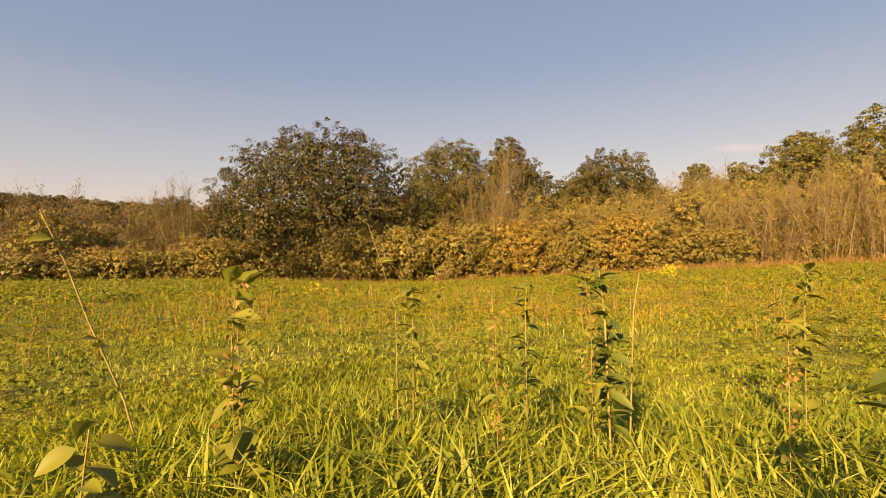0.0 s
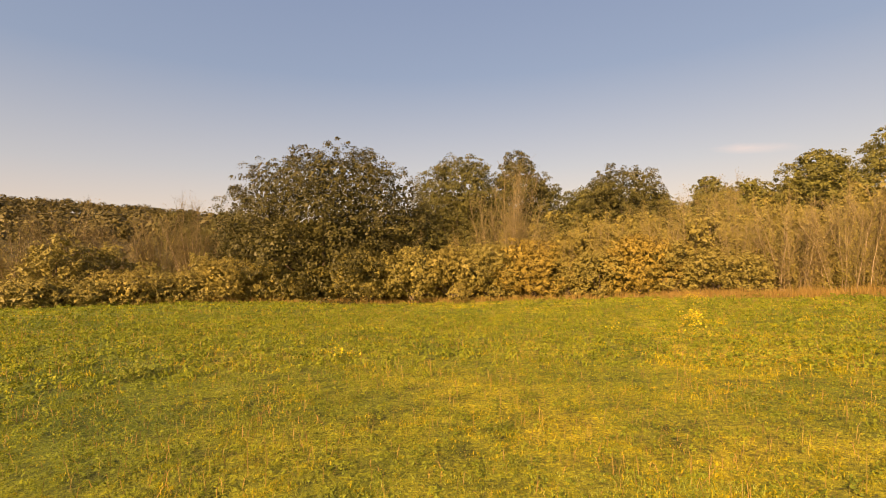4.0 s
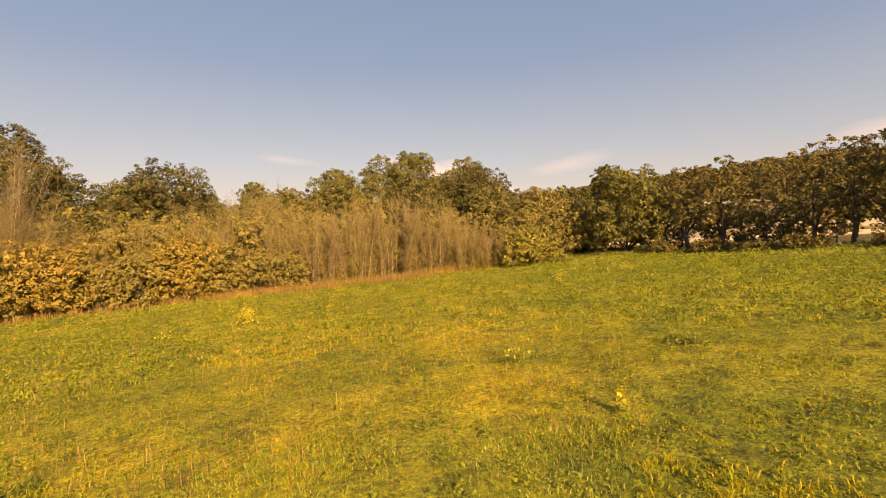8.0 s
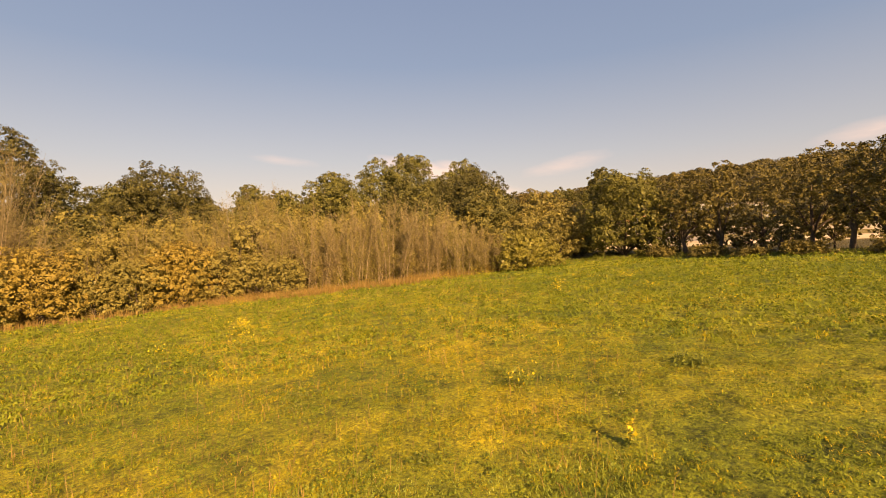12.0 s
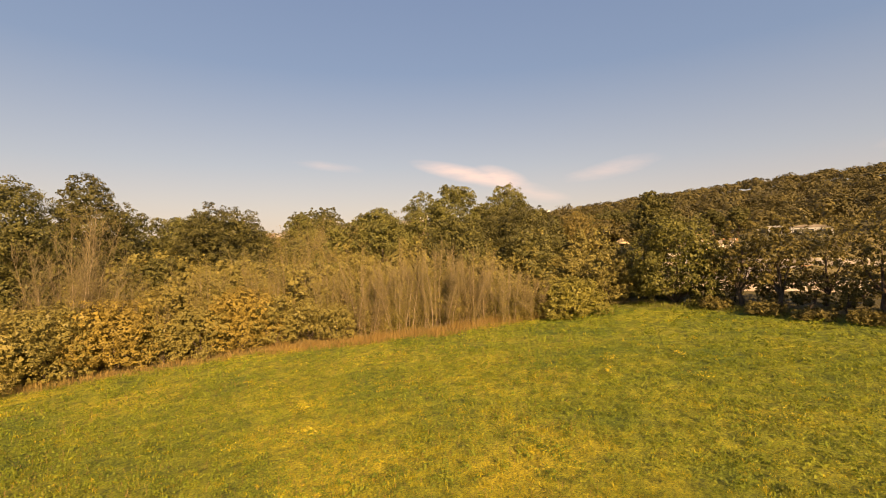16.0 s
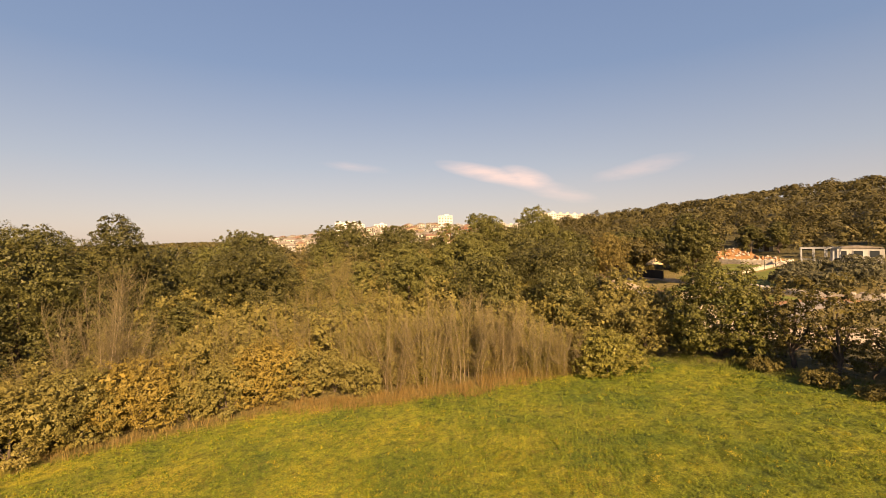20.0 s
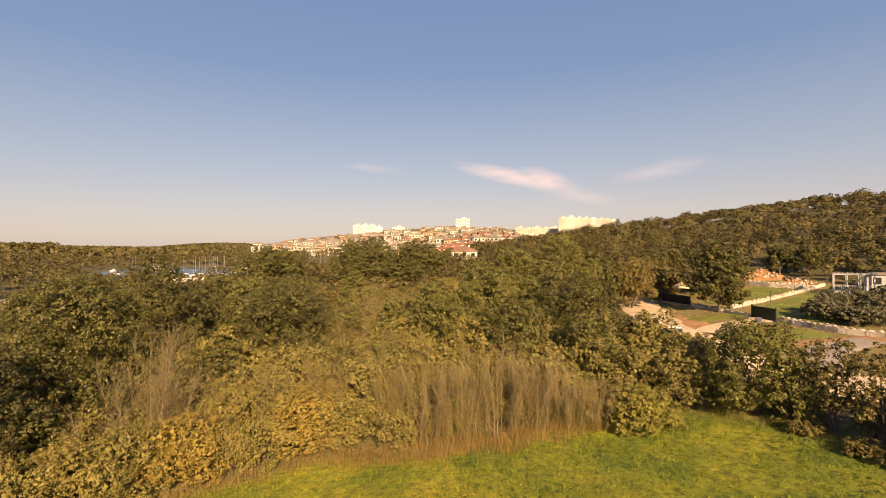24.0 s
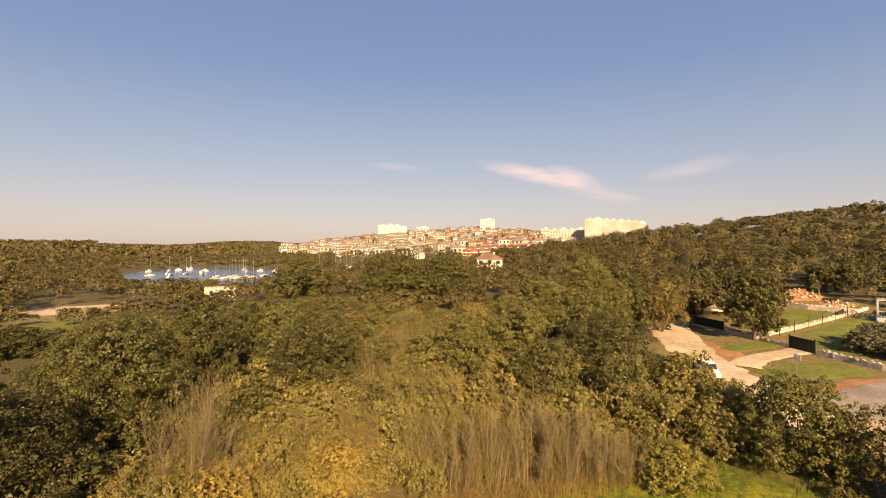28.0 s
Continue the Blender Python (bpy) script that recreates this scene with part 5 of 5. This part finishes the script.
# ---- houses ----
def house_master(name, x, y, w, d, tall, wall, roof, label, turn=0, hip=True, floors=2, cols=3, group="", category="house"):
    t = thing(name, x, y, h(x, y) - 0.6, label, category, group, turn=turn)
    part("wall", box_mesh("wall", wall, (w, d, tall + 0.6, 0, 0, 0)), t)
    bm = bmesh.new()
    o, z0, rise = 0.5, tall + 0.62, min(w, d) * 0.26
    e = [(-w / 2 - o, -d / 2 - o), (w / 2 + o, -d / 2 - o), (w / 2 + o, d / 2 + o), (-w / 2 - o, d / 2 + o)]
    lo = [bm.verts.new((a, b, z0)) for a, b in e]
    up = [bm.verts.new((a, b, z0 + 0.18)) for a, b in e]
    k = max(0.0, (w - d) / 2) + (0.4 if hip else d * 0.5)
    k = min(k, w / 2)
    r = [bm.verts.new((-k, 0, z0 + rise)), bm.verts.new((k, 0, z0 + rise))]
    bm.faces.new(lo[::-1])
    for i in range(4):
        bm.faces.new((lo[i], lo[(i + 1) % 4], up[(i + 1) % 4], up[i]))
    bm.faces.new((up[0], up[1], r[1], r[0]))
    bm.faces.new((up[1], up[2], r[1]))
    bm.faces.new((up[2], up[3], r[0], r[1]))
    bm.faces.new((up[3], up[0], r[0]))
    part("roof", done(bm, "roof", roof), t)
    pane = box_mesh("window", GLASS, (w / cols * 0.42, 0.08, tall / floors * 0.48, 0, 0, 0))
    for f in range(floors):
        for c in range(cols):
            part("window", pane, t).matrix_basis = pose(-w / 2 + w * (c + 0.5) / cols, -d / 2 - 0.02, 0.6 + tall * (f + 0.3) / floors)
        part("window", pane, t).matrix_basis = pose(-w / 2 - 0.02, 0, 0.6 + tall * (f + 0.3) / floors, 0, 0, 90)
    part("chimney", box_mesh("chimney", wall, (0.6, 0.6, 1.6, w * 0.2, d * 0.12, z0 + rise * 0.5)), t)
    return t


house_master("country_house", 135.8, 144, 10.5, 9, 5.6, PLASTER, TILE, "cream house with a red hipped tile roof in the woods", turn=-42)
barn = thing("vaulted_shed", 105, 92.3, h(105, 92.3), "long pale shed with a white curved roof", "shed", turn=-30)
part("wall", box_mesh("wall", WHITE, (7.5, 5, 2.9, 0, 0, -0.2)), barn)
arc = [(-4.1 + 8.2 * k / 10, 2.72 + 1.5 * math.sin(math.pi * k / 10)) for k in range(11)]
part("roof", prism("roof", PAINT, arc + [(a * 0.97, b - 0.12) for a, b in arc[::-1]], -2.8, 2.8), barn, "white curved sheet roof")
ruin = thing("stone_house", 30.2, 139.5, h(30.2, 139.5), "roofless pale stone house in the woods", "house", turn=-14)
part("wall", box_mesh("wall", STONE, (7.6, 5.4, 3.6, 0, 0, -0.3), bevel=0.05), ruin)
for k in range(8):
    part("merlon", box_mesh("merlon", STONE, (0.5, 0.5, 0.35, -3.4 + 0.97 * k, -2.4, 3.28), bevel=0.04), ruin)
for x in (-2.2, 0.3, 2.4):
    part("window", box_mesh("window", GLASS, (0.8, 0.08, 1.1, x, -2.7, 1.5)), ruin)

# the town on its hill
TOWN = "houses of the town"
kinds = [(9, 8, 6.0, PLASTER, PALETILE), (11, 8, 6.2, WHITE, PALETILE), (8.5, 8, 5.4, WHITE, PALETILE), (10, 8, 8.2, OCHRE, TILE), (13, 9, 8.2, PLASTER, PALETILE), (8, 7, 4.2, WHITE, PALETILE)]
words = ["cream house with a weathered tile roof", "white house with a greyed tile roof", "white house with a weathered tile roof", "ochre town house with a terracotta roof", "long cream town house with tile roof", "low white house with a weathered tile roof"]
rng = np.random.default_rng(77)
made, spots = {}, []
for attempt in range(12000):
    a, r = rng.uniform(19.5, 54), math.sqrt(rng.uniform(430 ** 2, 940 ** 2))
    x, y = r * math.sin(radians(a)), r * math.cos(radians(a))
    if r < 430 + max(0, 32 - a) * 11 or a > 48 and r < 640 or a < 24 and r > 760 or not clear_of(x, y, spots, 11.5 + 0.006 * r) or h(x, y) < -1:
        continue
    spots.append((x, y))
    k = int(rng.integers(6))
    m = pose(x, y, h(x, y) - 0.6, 0, 0, -a + rng.uniform(-40, 40))
    if k not in made:
        w, d, tall, wall, roof = kinds[k]
        made[k] = house_master("town_house", x, y, w, d, tall, wall, roof, words[k], turn=-a, floors=2, cols=3, group=TOWN)
    else:
        copy_thing(made[k], m)
    if len(spots) > 330:
        break
# terraces with red fronts below the hilltop
red = None
for row, (a0, a1, r, n) in enumerate([(40.5, 48.2, 415, 8), (41.2, 48.8, 445, 8), (42.5, 49.0, 478, 7), (43.5, 49.4, 512, 6)]):
    for k in range(n):
        a = a0 + (a1 - a0) * (k + 0.5) / n
        x, y = r * math.sin(radians(a)), r * math.cos(radians(a))
        if red is None:
            red = house_master("terrace_house", x, y, 6.6, 9, 7.4, BRICK, TILE, "three-storey terrace house with red front and roof", turn=-a, floors=3, cols=2, group="terraces with red fronts")
            part("balcony", box_mesh("balcony", WHITE, (5.6, 1.2, 0.9, 0, -5.0, 3.1)), red, "white balcony")
            part("balcony", box_mesh("balcony", WHITE, (5.6, 1.2, 0.9, 0, -5.0, 5.7)), red, "white balcony")
        else:
            copy_thing(red, pose(x, y, h(x, y) - 0.6, 0, 0, -a + (k % 3 - 1) * 6))
# one cream terrace at each end of the rows
for a, r in ((40.2, 432), (49.2, 440), (49.8, 470)):
    copy_thing(made[4], pose(r * math.sin(radians(a)), r * math.cos(radians(a)), h(r * math.sin(radians(a)), r * math.cos(radians(a))), 0, 0, -a))


def tower(x, y, w, d, tall, wall, label, floors, cols, turn, name="apartment_tower"):
    t = thing(name, x, y, h(x, y) - 1, label, "building", "apartment blocks over the town", turn=turn)
    part("wall", box_mesh("wall", wall, (w, d, tall, 0, 0, 0)), t)
    part("parapet", box_mesh("parapet", wall, (w + 0.5, d + 0.5, 1.1, 0, 0, tall)), t)
    part("lift_house", box_mesh("lift_house", wall, (w * 0.3, d * 0.4, 2.6, w * 0.1, 0, tall + 1.1)), t)
    for c in range(cols + 1):
        part("rib", box_mesh("rib", wall, (0.7, 0.6, tall - 0.5, -w / 2 + w * c / cols, -d / 2 - 0.3, 0)), t)
    bm = bmesh.new()
    for f in range(floors):
        for c in range(cols):
            solid(bm, w / cols * 0.5, 0.1, tall / floors * 0.42, -w / 2 + w * (c + 0.5) / cols, -d / 2 - 0.03, tall * (f + 0.3) / floors)
    part("window_grid", done(bm, "window_grid", GLASS), t)["kind"] = "stuff"
    return t


def tower_by(az, r, w, d, top, wall, label, floors, cols):
    x, y = r * math.sin(radians(az)), r * math.cos(radians(az))
    tower(x, y, w, d, top - h(x, y) + 1, wall, label, floors, cols, -az)


tower_by(43.75, 900, 26, 14, 62.5, WHITE, "white apartment tower on the hilltop", 8, 5)
for a, top in ((31.0, 50.5), (31.9, 51.0), (32.7, 50.5), (33.5, 47.5)):
    tower_by(a, 880, 14, 12, top, WHITE, "white apartment block over the town", 7, 3)
tower_by(35.9, 880, 22, 12, 47.0, WHITE, "white slab block over the town", 6, 4)
for k, (a, top) in enumerate(((55.6, 53.5), (56.5, 54.5), (57.4, 52.5), (58.2, 52.0), (59.0, 51.0), (59.8, 50.0), (60.5, 49.0), (61.2, 47.5))):
    tower_by(a, 760, 11.4, 14, top, [PLASTER, WHITE][k % 3 == 1], "tall cream apartment block in a stepped row", 12, 3)
for a in (50.6, 51.6, 52.6, 53.6, 54.6):
    tower_by(a, 800, 13, 12, 40 + 1.2 * math.sin(a * 3), PLASTER, "cream apartment slab behind the town", 7, 3)

# ---- the bay and its boats ----
m, n, l, b = material("sea_water", (0.045, 0.07, 0.10), 0.2)
g = n.new("ShaderNodeNewGeometry")
wv = noise_node(n, l, 0.6, 4.0, 0.6, g.outputs["Position"])
bp = n.new("ShaderNodeBump")
bp.inputs["Strength"].default_value, bp.inputs["Distance"].default_value = 0.25, 0.3
l.new(wv.outputs["Fac"], bp.inputs["Height"])
l.new(bp.outputs[0], b.inputs["Normal"])
u, v = np.meshgrid(np.linspace(-60, 230, 20), np.linspace(220, 480, 20), indexing="ij")
tagged(new("water", mesh_grid("water", np.stack([u, v, np.full(u.shape, -3.0)], -1), m)), "calm blue water of a sheltered bay", "water", kind="structure")


def boat_master(x, y, ln, mast, label, sail=True):
    t = thing("sailing_boat" if sail else "motor_boat", x, y, -3.1, label, "boat", "boats in the bay", turn=20)
    w = ln * 0.15
    bm = bmesh.new()
    ring = []
    for k in range(9):
        s = -1 + k / 4
        hw = w * (1 - max(0, s) ** 2.2) * (0.8 + 0.2 * min(1, s + 1))
        ring.append([bm.verts.new((s * ln / 2, q * hw * f, z)) for q, f, z in ((-1, 1, 1.15 + 0.25 * max(0, s)), (-1, 0.55, 0.0), (1, 0.55, 0.0), (1, 1, 1.15 + 0.25 * max(0, s)))])
    for p, q in zip(ring[:-1], ring[1:]):
        for i in range(4):
            bm.faces.new((p[i], p[(i + 1) % 4], q[(i + 1) % 4], q[i]))
    bm.faces.new(ring[0])
    part("hull", done(bm, "hull", PAINT), t)
    part("cabin", box_mesh("cabin", PAINT, (ln * 0.35, w * 1.1, 0.6 if sail else 0.8, ln * 0.02, 0, 1.1), bevel=0.1), t)
    if sail:
        part("mast", tubes("mast", [[(ln * 0.08, 0, 1, 0.13), (ln * 0.08, 0, mast, 0.09)]], METAL, 6), t)
        part("boom", tubes("boom", [[(ln * 0.08, 0, 2.3, 0.13), (-ln * 0.35, 0, 2.3, 0.12)]], BLUE, 6), t, "boom with a blue sail cover")
    return t


rng = np.random.default_rng(8)
sail = boat_master(70, 284, 8.5, 15.5, "white sailing boat with a tall bare mast")
sail.scale = (0.62, 0.62, 0.68)
motor = boat_master(40, 372, 4.2, 0, "small white motor boat at its mooring", sail=False)
for k in range(20):
    a, r = rng.uniform(12.0, 18.6), rng.uniform(276, 300)
    copy_thing(sail, pose(r * math.sin(radians(a)), r * math.cos(radians(a)), -3.1, 0, 0, rng.uniform(10, 40)))
for k in range(16):
    a, r = rng.uniform(22.0, 29.0), rng.uniform(318, 350)
    x, y = r * math.sin(radians(a)), r * math.cos(radians(a))
    copy_thing(sail, pose(x, y, max(-3.1, h(x, y)), 0, 0, rng.uniform(10, 40)))
for k in range(9):
    a, r = rng.uniform(5, 12), rng.uniform(330, 400)
    x, y = r * math.sin(radians(a)), r * math.cos(radians(a))
    if h(x, y) < -3.2:
        copy_thing(sail, pose(x, y, -3.1, 0, 0, rng.uniform(0, 90)))
for k in range(12):
    a, r = rng.uniform(7, 19), rng.uniform(290, 410)
    x, y = r * math.sin(radians(a)), r * math.cos(radians(a))
    if h(x, y) < -3.2:
        copy_thing(motor, pose(x, y, -3.1, 0, 0, rng.uniform(0, 360)))
draped("quay", STONE, [(62, 268), (84, 266), (110, 276), (128, 300)], [3, 3, 4, 5], 0.5, "pale stone quay along the marina", "quay", step=4)
draped("quay", SAND, [(120, 268), (134, 284), (150, 296)], [5, 9, 8], 0.4, "pale hard standing beside the marina", "quay", step=4, seed=21)

# ---- weeds and flowers of the meadow ----
WEEDSTEM = grained("weed_stem", (0.16, 0.13, 0.04), (0.34, 0.28, 0.10), 30.0, 0.9, 0.2)
DOCK = leafy("dock_seed", (0.12, 0.07, 0.02), (0.22, 0.13, 0.04), (0.32, 0.20, 0.07), 3.0, 0.1)
# SHADE_LEAF: weed leaf with the shadow it stands in put into its green.
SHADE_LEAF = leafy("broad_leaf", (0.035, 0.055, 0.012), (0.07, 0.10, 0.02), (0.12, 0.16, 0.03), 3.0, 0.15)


def broad_leaf(mat, ln, w, bend=0.25):
    """One oval leaf with a fold along its midrib, along +x from the origin."""
    k = np.linspace(0, 1, 7)
    half = w * np.sin(math.pi * k ** 0.8) * 0.5 + 0.001
    z = -bend * ln * k * k
    rows = np.stack([np.stack([ln * k, q * half, z + np.abs(q) * half * 0.35], -1) for q in (-1, -0.5, 0, 0.5, 1)], 1)
    return mesh_grid("leaf", rows, mat)


def leafy_weed(name, x, y, line, leaves, mat, label, seed, ln=0.07, w=0.04, stem=0.004, seedhead=0, category="weed"):
    """Stem along a line (relative x, y, height), with single leaves and dry seed clusters up it."""
    rng = np.random.default_rng(seed)
    t = thing(name, x, y, h(x, y), label, category, "tall weeds in the grass")
    pts = np.array(line, float)
    part("stem", tubes("stem", [[(*p, stem * (1 - 0.6 * i / len(line))) for i, p in enumerate(line)]], WEEDSTEM, 6), t)
    shapes = [broad_leaf(mat, ln * q, w * q, b) for q, b in ((1, 0.2), (0.75, 0.4), (1.2, 0.3))]
    s = pts[:, 2] / pts[-1, 2]
    for i in range(leaves):
        k = rng.uniform(0.3, 1.0)
        p = [np.interp(k, s, pts[:, j]) + rng.normal() * ln * 0.12 for j in range(3)]
        part("leaf", shapes[i % 3], t).matrix_basis = pose(*p, rng.uniform(-40, 40), rng.uniform(-50, 25), rng.uniform(0, 360))
    if seedhead:
        k = rng.uniform(0.35, 1.0, seedhead)
        c = np.stack([np.interp(k, s, pts[:, j]) for j in range(3)], 1) + rng.normal(size=(seedhead, 3)) * np.array([0.009, 0.009, 0.006])
        part("seed_head", mesh_quads("seed_head", leaf_quads(rng, c, 0.0085, 0.7), DOCK), t)["kind"] = "stuff"
    return t


leafy_weed("tall_weed", -0.82, 1.26, [(0, 0, 0), (-0.03, -0.02, 0.18), (-0.09, -0.06, 0.40), (-0.12, -0.09, 0.55), (-0.155, -0.12, 0.68)], 11, WEED, "pale leaning weed stalk with few leaves", 1, 0.04, 0.022, 0.0032)
leafy_weed("broad_weed", -0.36, 0.80, [(0, 0, 0), (0.0, 0.02, 0.15), (-0.01, 0.04, 0.33), (-0.02, 0.06, 0.49)], 33, WEED, "broad-leaved green weed close to the path of view", 2, 0.05, 0.032, 0.002)
leafy_weed("tall_weed", -0.122, 1.177, [(0.0, 0.0, 0), (0.0, 0.0, 0.407), (-0.03, 0.0, 0.518), (-0.063, -0.007, 0.626), (-0.089, -0.007, 0.648)], 13, WEED, "dry arching weed stalk", 3, 0.027, 0.013, 0.0015)
leafy_weed("leafy_weed", -0.089, 1.221, [(0.0, 0.0, 0), (0.007, 0.0, 0.389), (-0.011, 0.0, 0.463)], 48, WEED, "leafy green weed in the grass", 4, 0.041, 0.016, 0.0020)
leafy_weed("leafy_weed", 0.370, 1.054, [(0.0, 0.0, 0), (-0.011, 0.0, 0.407), (-0.022, 0.0, 0.5)], 74, SHADE_LEAF, "dark leafy dock in the grass", 5, 0.050, 0.018, 0.0030)
leafy_weed("tall_weed", 0.414, 1.073, [(0.0, 0.0, 0), (0.018, 0.0, 0.407), (0.033, 0.0, 0.493)], 0, WEED, "dark dry leafless weed stalk", 6, 0.023, 0.013, 0.0025)
leafy_weed("dock_plant", 0.104, 0.962, [(0.0, 0.0, 0), (0.0, 0.0, 0.37), (-0.007, 0.0, 0.448)], 6, WEED, "rusty seeding dock stalk", 7, 0.036, 0.013, 0.0010, 60)
leafy_weed("dock_plant", 0.311, 0.999, [(0.0, 0.0, 0), (0.0, 0.0, 0.396), (-0.011, 0.0, 0.485)], 17, WEED, "tall rusty seeding dock stalk", 8, 0.036, 0.013, 0.0010, 80)
leafy_weed("dock_plant", 0.622, 0.851, [(0.0, 0.0, 0), (0.0, 0.0, 0.37), (-0.007, 0.0, 0.433)], 11, WEED, "rusty seeding dock stalk", 9, 0.036, 0.013, 0.0010, 60)
leafy_weed("leafy_weed", 0.851, 1.110, [(0.0, 0.0, 0), (0.0, 0.0, 0.396), (0.011, 0.0, 0.5)], 57, WEED, "leafy green weed in the grass", 10, 0.045, 0.018, 0.0020)
leafy_weed("leafy_weed", 0.229, 1.332, [(0.0, 0.0, 0), (0.0, 0.0, 0.389), (0.007, 0.0, 0.47)], 44, SHADE_LEAF, "dark leafy weed in the grass", 11, 0.041, 0.016, 0.0020)
leafy_weed("broad_weed", 0.435, 0.43, [(0, 0, 0), (0.0, 0.0, 0.12), (0.005, 0.01, 0.24), (0.01, 0.015, 0.42)], 35, SHADE_LEAF, "broad-leaved weed beside the grass, coloured dark as in shadow", 12, 0.042, 0.03, 0.003)
leafy_weed("broad_weed", -0.50, 0.62, [(0, 0, 0), (0.0, 0.0, 0.12), (0.02, 0.01, 0.3)], 28, WEED, "broad-leaved green weed in the grass", 13, 0.05, 0.03, 0.002)
leafy_weed("dock_plant", -0.370, 0.814, [(0.0, 0.0, 0), (0.0, 0.0, 0.389), (0.011, 0.0, 0.5)], 13, WEED, "brown seeding weed among the grass", 14, 0.032, 0.013, 0.0010, 90)
leafy_weed("dock_plant", -0.018, 1.554, [(0.0, 0.0, 0), (0.0, 0.0, 0.426), (-0.015, 0.0, 0.537)], 8, WEED, "rusty seeding dock stalk", 15, 0.032, 0.013, 0.0010, 50)

# tufts of coarser weeds, copied over the meadow
rng = np.random.default_rng(44)


def tuft_mesh(seed, mat, n, r, tall, size):
    rng = np.random.default_rng(seed)
    c = rng.normal(size=(n, 3)) * np.array([r * 0.5, r * 0.5, 0])
    c[:, 2] = np.abs(rng.normal(size=n)) * tall * 0.45 * np.exp(-(c[:, 0] ** 2 + c[:, 1] ** 2) / r ** 2) + 0.03
    return mesh_quads("foliage", leaf_quads(rng, c, size, 0.35), mat)


def weed_tuft(name, x, y, mats, label, seed, r=0.35, tall=0.4, flowers=0, n=420):
    t = thing(name, x, y, h(x, y), label, "weed", "weed tufts over the meadow")
    part("foliage", tuft_mesh(seed, mats, n, r, tall, 0.055), t)["kind"] = "stuff"
    if flowers:
        q = np.random.default_rng(seed + 1)
        c = q.normal(size=(flowers, 3)) * np.array([r * 0.45, r * 0.45, 0.06])
        c[:, 2] += tall * q.uniform(0.5, 1.1, flowers)
        part("flower_head", mesh_quads("flower_head", leaf_quads(q, c, 0.038, 0.9), FLOWER), t, "yellow flower heads")["kind"] = "stuff"
    return t


for i, (x, y, f, r, tall) in enumerate([(7.03, 14.69, 150, 0.38, 0.5), (5.58, 3.89, 40, 0.3, 0.3), (4.27, 1.84, 26, 0.06, 0.22), (17.58, 8.61, 70, 0.4, 0.35), (-2.85, 10.4, 60, 0.35, 0.25), (6.03, 12.89, 60, 0.35, 0.4), (4.19, 13.6, 34, 0.3, 0.35), (15.94, 8.04, 60, 0.35, 0.35), (19.4, 6.55, 60, 0.4, 0.3), (16.63, 4.95, 40, 0.4, 0.25), (14.1, 2.2, 46, 0.5, 0.25), (10.5, 21.5, 60, 0.6, 0.3), (12.5, 25.3, 70, 0.6, 0.3), (22.0, 18.3, 60, 0.8, 0.35), (24.6, 17.2, 60, 0.8, 0.35), (8.2, 19.3, 40, 0.5, 0.25)]):
    weed_tuft("flowering_weed", x, y, WEED, "clump of yellow-flowering weed in the meadow", 600 + 2 * i, r, tall, f, int(40 + 420 * r))
dark = [weed_tuft("weed_tuft", 7.38, 1.84, WEED, "dark green weed tuft in the meadow", 650, 0.34, 0.2), weed_tuft("weed_tuft", -6.07, 8.65, WEED, "dark weed tuft in the meadow", 652, 0.35, 0.4), weed_tuft("weed_tuft", 9.4, 12.2, WEED, "low green weed tuft in the meadow", 654, 0.3, 0.22, 0, 260)]
for k in range(190):
    x, y = (float(q[0]) if len(q) else 0.0 for q in sector(rng, 40, 3.5, 30, -50, 100))
    sc = rng.uniform(0.25, 0.7)
    copy_thing(dark[k % 3], pose(x, y, h(x, y), 0, 0, rng.uniform(0, 360)) @ Matrix.Diagonal((sc, sc, sc * rng.uniform(0.6, 1.1), 1)))
